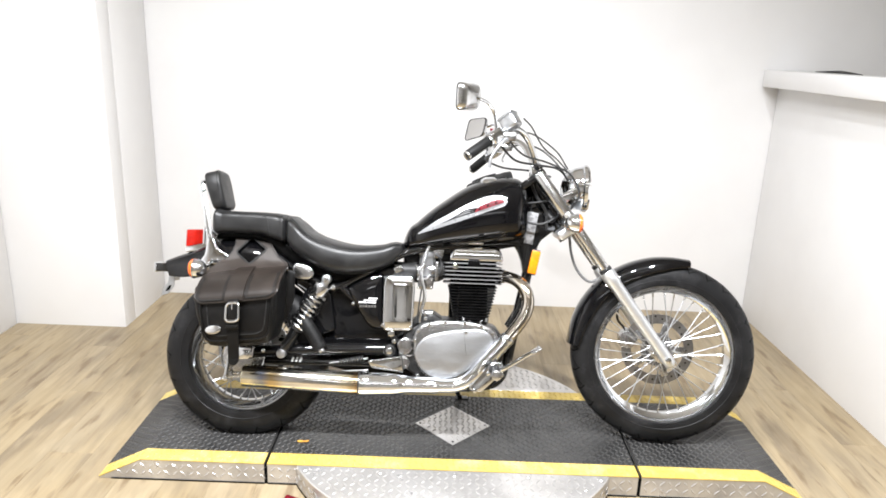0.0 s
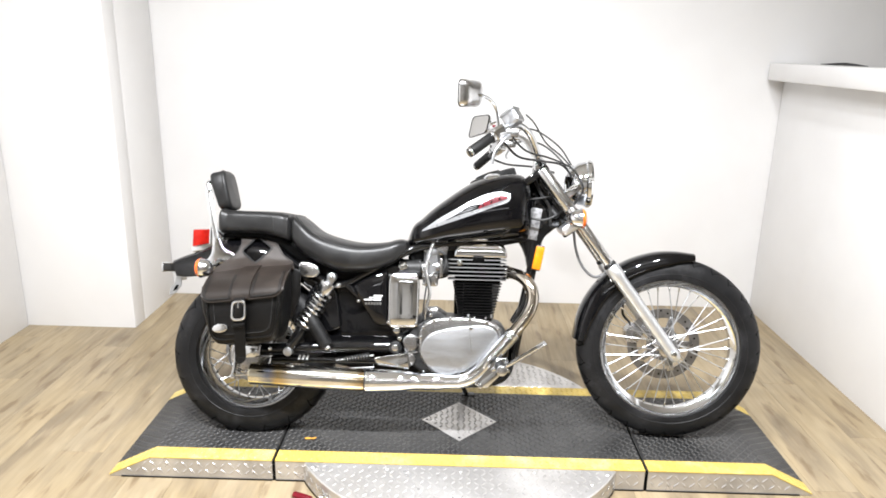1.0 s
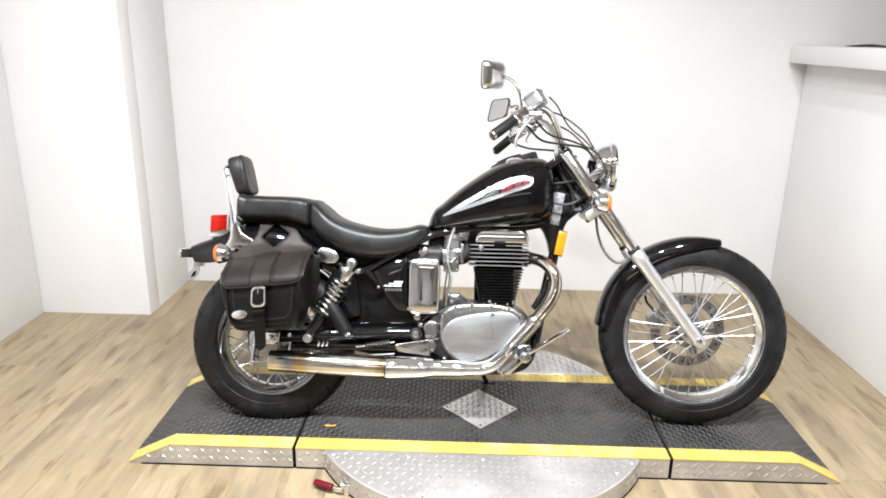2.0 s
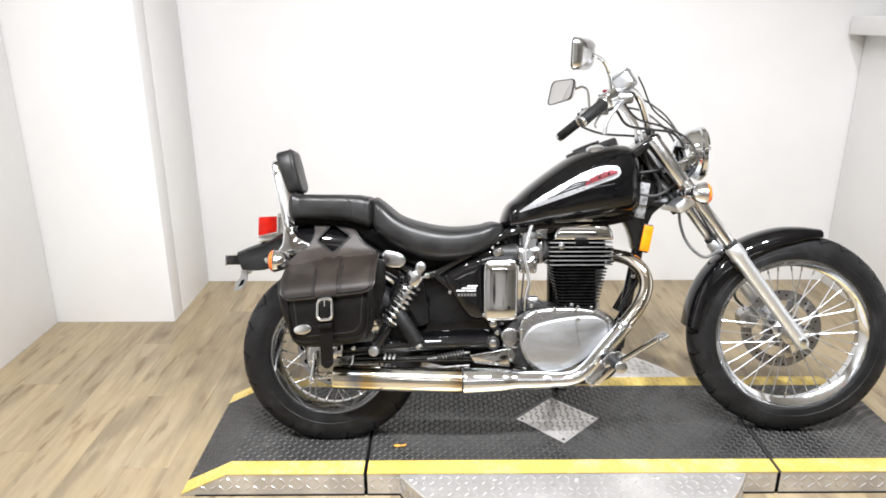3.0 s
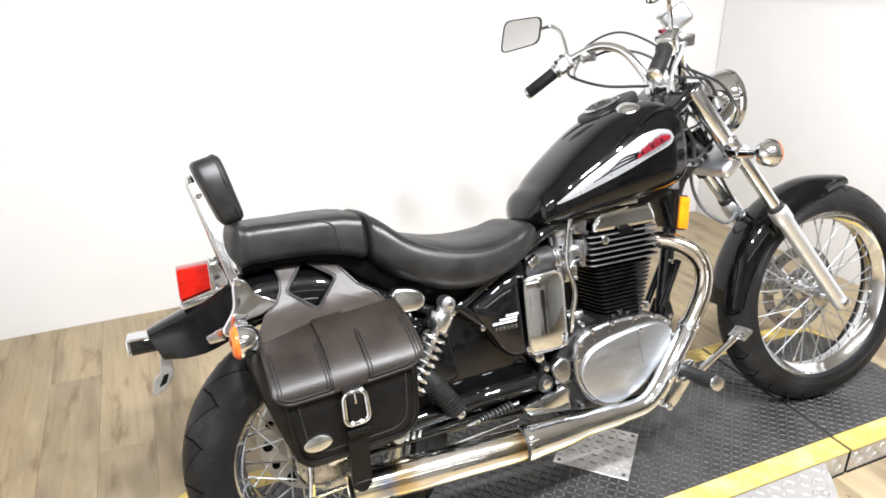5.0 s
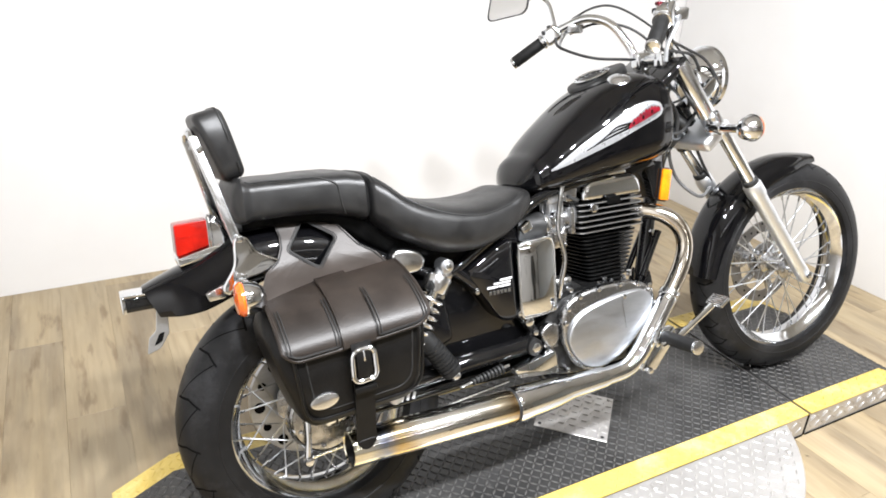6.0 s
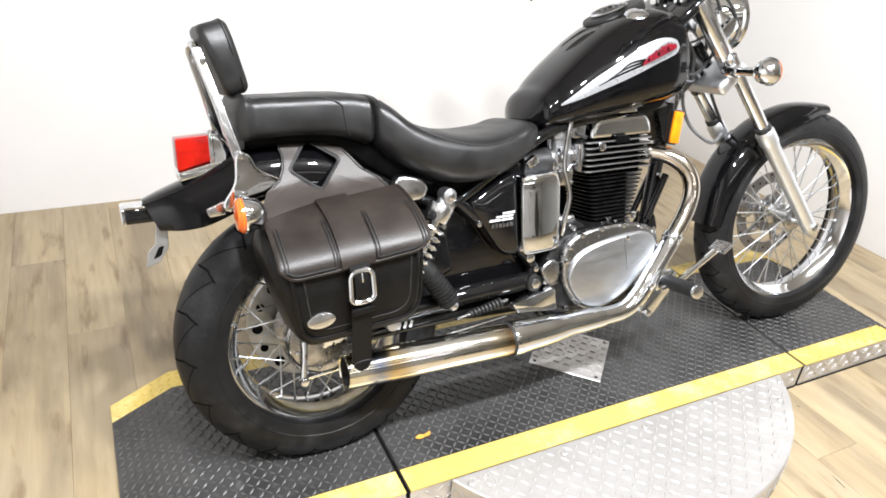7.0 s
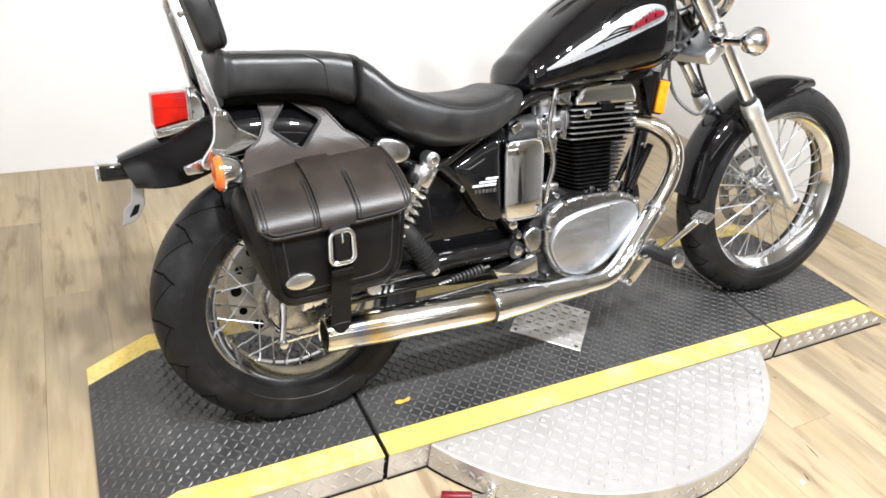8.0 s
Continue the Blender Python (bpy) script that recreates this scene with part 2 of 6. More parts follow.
def tube(pts, r, n=12, steps=6, cap=True, bm=None):
    """A round tube along a smooth path; r is one radius, or a list along the given points."""
    path = smooth_path(pts, steps)
    radii = [r] * len(path)
    if isinstance(r, (list, tuple)):
        at = np.linspace(0, len(r) - 1, len(path))
        radii = [float(v) for v in np.interp(at, range(len(r)), r)]
    up = Vector((0, 0, 1))
    rings = []
    for i, q in enumerate(path):
        d = (path[min(i + 1, len(path) - 1)] - path[max(i - 1, 0)]).normalized()
        if abs(d.dot(up)) > 0.98:
            up = Vector((0, 1, 0)) if abs(d.y) < 0.9 else Vector((1, 0, 0))
        s = d.cross(up).normalized()
        up = s.cross(d).normalized()
        rings.append([q + radii[i] * (math.cos(a) * s + math.sin(a) * up) for a in (2 * math.pi * k / n for k in range(n))])
    return loft(rings, cap, bm=bm)


def lathe(profile, centre=(0, 0, 0), axis="y", n=32, cap=False, bm=None, closed=False):
    """Turn (radius, along) pairs round an axis; closed joins the last pair to the first."""
    rings = []
    for r, h in profile + ([profile[0]] if closed else []):
        ring = []
        for k in range(n):
            a = 2 * math.pi * k / n
            c, s = r * math.cos(a), r * math.sin(a)
            v = {"y": (c, h, s), "x": (h, c, s), "z": (c, s, h)}[axis]
            ring.append(Vector(centre) + Vector(v))
        rings.append(ring)
    bm = loft(rings, cap, bm=bm)
    if closed:
        bmesh.ops.remove_doubles(bm, verts=bm.verts, dist=1e-5)
    return bm


def prism(outline, y0, y1, bevel=0.004, segs=2, bm=None, axis="y"):
    """A closed outline in x and z, pushed from y0 to y1, with rounded edges."""
    own = bmesh.new()
    put = (lambda a, b, h: (a, h, b)) if axis == "y" else ((lambda a, b, h: (a, b, h)) if axis == "z" else (lambda a, b, h: (h, a, b)))
    a = [own.verts.new(put(x, z, y0)) for x, z in outline]
    b = [own.verts.new(put(x, z, y1)) for x, z in outline]
    own.faces.new(a[::-1])
    own.faces.new(b)
    for i in range(len(a)):
        j = (i + 1) % len(a)
        own.faces.new((a[i], a[j], b[j], b[i]))
    bmesh.ops.recalc_face_normals(own, faces=own.faces)
    if bevel:
        rim = [e for e in own.edges if len(e.link_faces) == 2 and e.calc_face_angle(0) > 0.6]
        bmesh.ops.bevel(own, geom=rim, offset=bevel, segments=segs, profile=0.5, affect="EDGES", clamp_overlap=True)
    if bm is None:
        return own
    return merge(bm, own)


def merge(bm, other):
    me = bpy.data.meshes.new("tmp")
    other.to_mesh(me)
    other.free()
    bm.from_mesh(me)
    bpy.data.meshes.remove(me)
    return bm


def box(cx, cy, cz, sx, sy, sz, bevel=0.003, segs=2, bm=None, rot=None):
    own = bmesh.new()
    bmesh.ops.create_cube(own, size=1)
    bmesh.ops.scale(own, vec=(sx, sy, sz), verts=own.verts)
    if bevel:
        bmesh.ops.bevel(own, geom=list(own.edges), offset=bevel, segments=segs, profile=0.5, affect="EDGES")
    m = Matrix.Translation((cx, cy, cz)) @ (rot if rot is not None else Matrix())
    bmesh.ops.transform(own, matrix=m, verts=own.verts)
    return own if bm is None else merge(bm, own)


def rod(a, b, r, n=12, bevel=0.0, bm=None):
    """A straight round bar with softened ends."""
    a, b = Vector(a), Vector(b)
    d = (b - a).normalized()
    if bevel:
        return tube([a, a + d * bevel * 0.3, a + d * bevel, b - d * bevel, b - d * bevel * 0.3, b], [r - bevel, r - bevel * 0.3, r, r, r - bevel * 0.3, r - bevel], n, 1, bm=bm)
    return tube([a, b], r, n, 1, bm=bm)


def smooth_loop(pts, steps=5):
    """A closed smooth outline through 2D points."""
    p = [Vector((*q, 0)) for q in pts]
    k = len(p)
    out = []
    for i in range(k):
        a, b, c, d = p[i - 1], p[i], p[(i + 1) % k], p[(i + 2) % k]
        for s in range(steps):
            t = s / steps
            v = 0.5 * (2 * b + (c - a) * t + (2 * a - 5 * b + 4 * c - d) * t * t + (3 * b - a - 3 * c + d) * t ** 3)
            out.append((v.x, v.y))
    return out


def round_poly(pts, r, n=4):
    """A polygon with rounded corners."""
    out = []
    k = len(pts)
    for i in range(k):
        p, q, s = Vector(pts[i - 1]), Vector(pts[i]), Vector(pts[(i + 1) % k])
        u, v = (p - q), (s - q)
        d = min(r, u.length * 0.45, v.length * 0.45)
        a, b = q + u.normalized() * d, q + v.normalized() * d
        for j in range(n + 1):
            t = j / n
            w = (1 - t) ** 2 * a + 2 * t * (1 - t) * q + t * t * b
            out.append((w.x, w.y))
    return out


def lerp_list(xs, table):
    """Values at xs from columns (x, a, b, ...), smoothly."""
    t = np.array(table)
    res = []
    for col in range(1, t.shape[1]):
        m = np.gradient(t[:, col], t[:, 0])
        vals = []
        for x in xs:
            i = int(np.clip(np.searchsorted(t[:, 0], x) - 1, 0, len(t) - 2))
            h = t[i + 1, 0] - t[i, 0]
            s = (x - t[i, 0]) / h
            vals.append((2 * s ** 3 - 3 * s ** 2 + 1) * t[i, col] + (s ** 3 - 2 * s ** 2 + s) * h * m[i]
                        + (-2 * s ** 3 + 3 * s ** 2) * t[i + 1, col] + (s ** 3 - s ** 2) * h * m[i + 1])
        res.append(vals)
    return res


def body(table, n=28, stations=26, power=0.75, belly=0.4):
    """A rounded body along x from rows (x, top, bottom, half width): belly is the height of its widest line."""
    xs = np.linspace(table[0][0], table[-1][0], stations)
    top, bot, wid = lerp_list(xs, table)
    rings = []
    for x, t, b, w in zip(xs, top, bot, wid):
        zc = b + belly * (t - b)
        ring = []
        for k in range(n):
            a = 2 * math.pi * k / n
            c, s = math.cos(a), math.sin(a)
            y = w * math.copysign(abs(c) ** power, c)
            z = zc + (t - zc if s > 0 else zc - b) * math.copysign(abs(s) ** power, s)
            ring.append((x, y, z))
        rings.append(ring)
    return loft(rings)


# ---- the room ----
BACK_Y, RIGHT_X, LEFT_X, NOOK_X, NOOK_Y = 1.475, 1.66, -2.16, -1.62, 0.96
FRONT_Y, CEIL_Z = -6.5, 3.0


def wall(name, x0, x1, y0, y1, z1, label, mat=None, z0=-0.05):
    ob = part(name, box((x0 + x1) / 2, (y0 + y1) / 2, (z0 + z1) / 2, x1 - x0, y1 - y0, z1 - z0, 0.006), mat or WALL)
    return tagged(ob, label, "wall", kind="structure")


wall("wall_north", NOOK_X - 0.12, RIGHT_X + 2.2, BACK_Y, BACK_Y + 0.12, CEIL_Z, "plain white painted back wall behind the motorcycle")
wall("wall_nook_side", NOOK_X - 0.12, NOOK_X, NOOK_Y + 0.121, BACK_Y - 0.003, CEIL_Z, "short white painted return wall beside the back wall")
wall("wall_nook_front", LEFT_X - 0.12, NOOK_X, NOOK_Y, NOOK_Y + 0.12, CEIL_Z, "plain white painted projecting wall", None)
wall("wall_west", LEFT_X - 0.12, LEFT_X, FRONT_Y, NOOK_Y - 0.003, CEIL_Z, "plain white painted side wall")
EAST_END = -0.7
wall("wall_east", RIGHT_X, RIGHT_X + 0.12, EAST_END, BACK_Y - 0.003, 1.26, "low white painted partition wall with a capping board")
wall("wall_far_east", RIGHT_X + 2.2, RIGHT_X + 2.32, FRONT_Y, BACK_Y + 0.12, CEIL_Z, "plain pale grey wall beyond the partition", GREYWALL)
wall("wall_south", LEFT_X - 0.12, RIGHT_X + 2.32, FRONT_Y - 0.12, FRONT_Y - 0.003, CEIL_Z, "unseen wall with pale and dark patches, added for reflections", REFLECTED_PATCHES)
cap = part("trim", box(RIGHT_X + 0.02, (EAST_END + BACK_Y) / 2 - 0.01, 1.305, 0.23, BACK_Y - EAST_END - 0.03, 0.085, 0.006), WALL)
tagged(cap, "white painted capping board on the partition", "trim", kind="structure")
ceil = part("ceiling", box(0.85, (FRONT_Y + BACK_Y) / 2, CEIL_Z + 0.06, 6.4, BACK_Y - FRONT_Y + 0.3, 0.1, 0), CEIL)
tagged(ceil, "plain white ceiling", "ceiling", kind="structure")

floor = part("floor", box(0.85, (FRONT_Y + BACK_Y) / 2, -0.03, 6.4, BACK_Y - FRONT_Y + 0.3, 0.05, 0), UNDERLAY)
tagged(floor, "light oak vinyl plank floor", "floor", kind="structure")


# ---- the platform ----
TOP, HALF, END_X, SLOPE_X, JOINT_X, BAND = 0.076, 0.283, 1.16, 1.02, 0.612, 0.062


def height_at(x):
    return TOP if abs(x) <= SLOPE_X else TOP - (TOP - 0.008) * (abs(x) - SLOPE_X) / (END_X - SLOPE_X)


def slab(xs, y0, y1, lift, depth=None):
    """A plate that follows the platform's top: from its surface down to the floor, or as thick as depth."""
    bm = bmesh.new()
    rows = []
    for x in xs:
        z = height_at(x) + lift
        lo = 0.001 if depth is None else z - depth
        rows.append([(x, y0, lo), (x, y1, lo), (x, y1, z), (x, y0, z)])
    return loft(rows, bm=bm)


def lugs(xs0, xs1, y0, y1, pitch, size, base, mat_parent, name, material, inside=None, upright=False):
    """Raised tread bars that alternate in direction."""
    verts, faces = [], []
    nx, ny = int((xs1 - xs0) / pitch), int((y1 - y0) / pitch)
    for i in range(nx + 1):
        for j in range(ny + 1):
            x, y = xs0 + (i + 0.5) * pitch, y0 + (j + 0.5) * pitch
            if x > xs1 or y > y1 or (inside and not inside(x, y)):
                continue
            a = radians(45 if (i + j) % 2 else -45)
            c, s, L, W, h = math.cos(a), math.sin(a), size, size * 0.28, 0.0026
            k = len(verts)
            for u, v, q in ((-L, 0, 0), (0, -W, 0), (L, 0, 0), (0, W, 0), (-L * 0.55, 0, h), (L * 0.55, 0, h)):
                px, py = x + u * c - v * s, y + u * s + v * c
                verts.append((px, -base(px) - q - 0.0002, py) if upright else (px, py, base(px) + q + 0.0002))
            faces += [(k, k + 1, k + 5, k + 4), (k + 1, k + 2, k + 5), (k + 2, k + 3, k + 4, k + 5), (k + 3, k, k + 4)]
    me = bpy.data.meshes.new("lugs")
    me.from_pydata(verts, [], faces)
    me.materials.append(material)
    ob = new(name, me)
    ob.parent = mat_parent
    tagged(ob, kind="stuff")
    return ob


def slab_base(xs):
    inner = [x for x in xs if abs(x) < END_X] + [math.copysign(SLOPE_X + 0.1, x) for x in xs if abs(x) >= END_X]
    rows = [[(x, -HALF - 0.001, 0.0005), (x, HALF + 0.001, 0.0005), (x, HALF + 0.001, 0.0035), (x, -HALF - 0.001, 0.0035)] for x in sorted(inner)]
    return loft(rows)


def platform_section(name, x0, x1, label):
    xs = sorted({x0, x1, *[s for s in (-SLOPE_X, SLOPE_X) if x0 < s < x1]})
    sec = tagged(thing(name, label, "platform"), group="platform sections")
    part("deck", slab(xs, -HALF + 0.002, HALF - 0.002, -0.002), PLATE_STEEL, sec, "diamond-tread steel body")
    part("tread_sheet", slab(xs, -HALF + BAND, HALF - BAND, 0.001, 0.003), PLATE_BLACK, sec, "black painted diamond-tread surface")
    for y0, y1 in ((-HALF, -HALF + BAND), (HALF - BAND, HALF)):
        part("yellow_band", slab(xs, y0, y1, 0.0014, 0.0034), YELLOW, sec, "yellow safety paint along the edge")
    diamond = (lambda x, y: abs(x) + abs(y) > 0.148) if x0 < 0 < x1 else None
    lugs(x0 + 0.004, x1 - 0.004, -HALF + BAND, HALF - BAND, 0.0168, 0.0104, lambda x: height_at(x) + 0.001, sec, "tread", TREAD_WORN, diamond)
    for y0, y1 in ((-HALF + 0.002, -HALF + BAND), (HALF - BAND, HALF - 0.002)):
        lugs(x0 + 0.004, x1 - 0.004, y0, y1, 0.0205, 0.0092, lambda x: height_at(x) + 0.0006, sec, "tread", YELLOW)
    lugs(x0 + 0.004, x1 - 0.004, 0.014, TOP - 0.004, 0.026, 0.0125, lambda x: HALF - 0.002, sec, "side_tread", TREAD_STEEL, lambda x, z: z < height_at(x) - 0.012, True)
    part("base_strip", slab_base(xs), DARK, sec, "thin dark strip under the edge")
    return sec


middle = platform_section("platform_middle", -JOINT_X + 0.0055, JOINT_X - 0.0055, "black tread display platform with yellow edges and steel sides")
platform_section("platform_ramp", -END_X, -JOINT_X - 0.0055, "sloping black tread end ramp with yellow edges")
platform_section("platform_ramp", JOINT_X + 0.0055, END_X, "sloping black tread end ramp with yellow edges")
D = 0.137
inset = part("diamond_plate", prism([(0, D), (D, 0), (0, -D), (-D, 0)], TOP + 0.0008, TOP + 0.004, 0.001, 1, axis="z"), PLATE_STEEL, middle, "bare steel diamond inset")
lugs(-D, D, -D, D, 0.0205, 0.0095, lambda x: TOP + 0.0042, inset, "tread", TREAD_STEEL, lambda x, y: abs(x) + abs(y) < D - 0.012)

DISC_R, DISC_Z = 0.585, 0.0758
disc = thing("turntable", "round bare diamond-tread steel turntable under the platform", "turntable")
for sgn in (-1, 1):
    a0 = math.asin((HALF + 0.0008) / DISC_R)
    arc = [(DISC_R * math.cos(a), sgn * DISC_R * math.sin(a)) for a in np.linspace(a0, math.pi - a0, 40)]
    seg = part("disc_plate", prism(arc, 0.004, DISC_Z, 0.003, 1, axis="z"), PLATE_STEEL, disc)
    lugs(-0.5, 0.5, min(sgn * HALF, sgn * DISC_R), max(sgn * HALF, sgn * DISC_R), 0.0245, 0.011, lambda x: DISC_Z, seg, "tread", TREAD_STEEL,
         lambda x, y: abs(y) > HALF + 0.016 and x * x + y * y < (DISC_R - 0.016) ** 2)

# dark fillers in the two joints, coloured as the shade of the gaps
for s in (-1, 1):
    part("joint_strip", box(s * JOINT_X, 0, TOP / 2 - 0.003, 0.0105, 2 * HALF - 0.004, TOP - 0.008, 0), DARK, middle, "dark strip in the gap between platform sections, painted as its shade")
for x, y in ((-0.477, -0.312), (-0.235, -0.312), (0.004, -0.314), (0.242, -0.308), (0.478, -0.31), (0.418, -0.365), (0.24, -0.504), (0.0, -0.554), (-0.238, -0.506)):
    part("disc_bolt", lathe([(0.0045, 0.0), (0.0075, 0.0006), (0.0085, 0.0022), (0.006, 0.0045), (0.0005, 0.005)], (x, y, DISC_Z), "z", 12), PLATE_STEEL, disc)
for x, y in ((0.118, 0), (0, -0.118), (-0.118, 0)):
    part("plate_screw", lathe([(0.004, 0.0), (0.005, 0.001), (0.0005, 0.002)], (x, y, TOP + 0.004), "z", 10), CABLE, inset)
# front skirt tread of the turntable: short raised bars round its edge
skirt_lugs = bmesh.new()
for i in range(64):
    a = math.asin((HALF + 0.01) / DISC_R) + i * (math.pi - 2 * math.asin((HALF + 0.01) / DISC_R)) / 63
    for j in range(2):
        z, tilt = 0.02 + 0.028 * j, radians(45 if (i + j) % 2 else -45)
        pts = []
        for u, v, q in ((-0.011, 0, 0), (0, -0.0035, 0), (0.011, 0, 0), (0, 0.0035, 0), (-0.006, 0, 0.002), (0.006, 0, 0.002)):
            du, dv = u * math.cos(tilt) - v * math.sin(tilt), u * math.sin(tilt) + v * math.cos(tilt)
            b, r = a + du / DISC_R, DISC_R + q + 0.0004
            pts.append(skirt_lugs.verts.new((r * math.cos(b), -r * math.sin(b), z + dv)))
        for f in ((0, 1, 5, 4), (1, 2, 5), (2, 3, 4, 5), (3, 0, 4)):
            skirt_lugs.faces.new([pts[k] for k in f])
tagged(part("skirt_tread", skirt_lugs, PLATE_STEEL, disc), kind="stuff")
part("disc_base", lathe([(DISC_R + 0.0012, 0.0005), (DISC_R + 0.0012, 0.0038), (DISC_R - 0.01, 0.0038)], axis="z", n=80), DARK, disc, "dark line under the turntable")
rimlug = thing("release_lever", "red-handled steel release lever beside the turntable", "lever", pose(-0.47, -0.4, 0))
part("lever_bracket", box(0.05, -0.006, 0.022, 0.016, 0.025, 0.044, 0.003), CHROME_DULL, rimlug, "worn steel bracket")
part("lever_pin", rod((0.035, -0.012, 0.034), (0.066, -0.012, 0.034), 0.006, 10), CAST, rimlug)
part("lever_bar", tube([(0.05, -0.016, 0.034), (0.03, -0.018, 0.026), (0.0, -0.002, 0.02)], 0.005, 10), CHROME_DULL, rimlug)
part("lever_grip", rod((0.004, -0.006, 0.021), (-0.055, 0.022, 0.018), 0.0115, 14, 0.003), RED_PAINT, rimlug, "red rubber grip")
# thin dark sliver on the capping board, drawn as a tapered tube
dark_sliver = part("cable", tube([(1.71, 0.82, 1.3505), (1.715, 0.92, 1.3535), (1.72, 1.02, 1.3555), (1.715, 1.12, 1.353), (1.71, 1.22, 1.3505)], [0.0015, 0.005, 0.007, 0.005, 0.0015], 10), CABLE)
tagged(dark_sliver, "thin dark sliver along the top of the white capping board", "cable")
scrap = part("paper_scrap", prism(smooth_loop([(-0.02, 0.0), (-0.008, 0.006), (0.004, 0.003), (0.02, 0.008), (0.016, -0.003), (0.002, -0.005), (-0.01, -0.007)]), TOP + 0.0032, TOP + 0.0042, 0, axis="z"), SCRAP)
scrap.location = (-0.517, -0.147, 0)
tagged(scrap, "small torn orange scrap lying on the tread", "scrap")


# ---- the motorcycle: built upright, then leaned onto its side stand ----
BIKE_POSE = pose(0, -0.055, TOP, -15.5, 0, 0)
bike = thing("motorcycle", "black and chrome cruiser motorcycle leaning on its side stand", "motorcycle", BIKE_POSE)
FW, RW = Vector((0.726, 0, 0.32)), Vector((-0.731, -0.014, 0.264))
RAKE = math.atan2(0.446, 0.597)
HEAD = Vector((0.262, 0, 0.905))
AXIS = Vector((math.sin(RAKE), 0, -math.cos(RAKE)))
STEER = Matrix.Translation(HEAD) @ Matrix.Rotation(radians(5.0), 4, AXIS) @ Matrix.Translation(-HEAD)
STEER_LOW = Matrix.Translation((0, -0.016, 0)) @ STEER


def wheel(name, c, tyre_r, tyre_w, bead_r, spokes, hub_r, hub_w, m, label, inset):
    w = new(name)
    w.parent = bike
    w.matrix_local = m @ Matrix.Translation(c)
    tagged(w, label)
    hw = tyre_w / 2
    prof = []
    for k in range(25):
        a = math.pi * (k / 24 * 1.28 - 0.14)
        q = math.cos(a)
        r = bead_r - 0.002 + (tyre_r - bead_r + 0.002) * max(0.0, math.sin(a) * 0.87 + 0.13) ** 0.8
        prof.append((r, -hw * math.copysign(abs(q) ** 0.85, q)))
    part("tyre", lathe(prof, n=96, closed=True), RUBBER, w, "black rubber tyre", angle=50)
    rw = hw * inset
    rim = [(bead_r + 0.004, -rw - 0.003), (bead_r + 0.005, -rw + 0.001), (bead_r - 0.004, -rw + 0.004), (bead_r - 0.01, -rw * 0.7), (bead_r - 0.024, -rw * 0.35),
           (bead_r - 0.026, 0), (bead_r - 0.024, rw * 0.35), (bead_r - 0.01, rw * 0.7), (bead_r - 0.004, rw - 0.004), (bead_r + 0.005, rw - 0.001), (bead_r + 0.004, rw + 0.003),
           (bead_r - 0.006, rw + 0.002), (bead_r - 0.013, rw * 0.72), (bead_r - 0.028, rw * 0.38), (bead_r - 0.030, 0), (bead_r - 0.028, -rw * 0.38), (bead_r - 0.013, -rw * 0.72), (bead_r - 0.006, -rw - 0.002)]
    part("rim", lathe(rim, n=96, closed=True), RIM, w, "chrome steel rim")
    part("hub", lathe([(0.012, -hub_w), (hub_r * 0.6, -hub_w), (hub_r, -hub_w + 0.006), (hub_r, -hub_w + 0.012), (hub_r * 0.62, -hub_w + 0.02), (hub_r * 0.55, 0),
                       (hub_r * 0.62, hub_w - 0.02), (hub_r, hub_w - 0.012), (hub_r, hub_w - 0.006), (hub_r * 0.6, hub_w), (0.012, hub_w)], n=32, cap=True), CAST, w, "cast aluminium hub")
    rr = bead_r - 0.03
    for i in range(spokes):
        side = -1 if i % 2 else 1
        a = 2 * math.pi * i / spokes
        cross = (1 if (i // 2) % 2 else -1) * radians(38)
        start = Vector((hub_r * 0.94 * math.cos(a + cross), side * (hub_w - 0.008), hub_r * 0.94 * math.sin(a + cross)))
        end = Vector((rr * math.cos(a), side * rw * 0.12, rr * math.sin(a)))
        part("spoke", rod(start, end, 0.0018, 6), ALU, w)
        d = (start - end).normalized()
        part("nipple", rod(end - d * 0.002, end + d * 0.014, 0.003, 6), CHROME_DULL, w)
    return w


front_wheel = wheel("front_wheel", FW, 0.318, 0.104, 0.243, 36, 0.034, 0.042, STEER_LOW, "spoked front wheel with a chrome rim", 0.64)
rear_wheel = wheel("rear_wheel", RW, 0.285, 0.146, 0.193, 36, 0.075, 0.05, Matrix(), "spoked rear wheel with a chrome rim", 0.58)


def tyre_point(tyre_r, bead_r, hw, a):
    q = math.cos(a)
    return bead_r - 0.002 + (tyre_r - bead_r + 0.002) * max(0.0, math.sin(a) * 0.87 + 0.13) ** 0.8 + 0.0005, -hw * math.copysign(abs(q) ** 0.85, q)


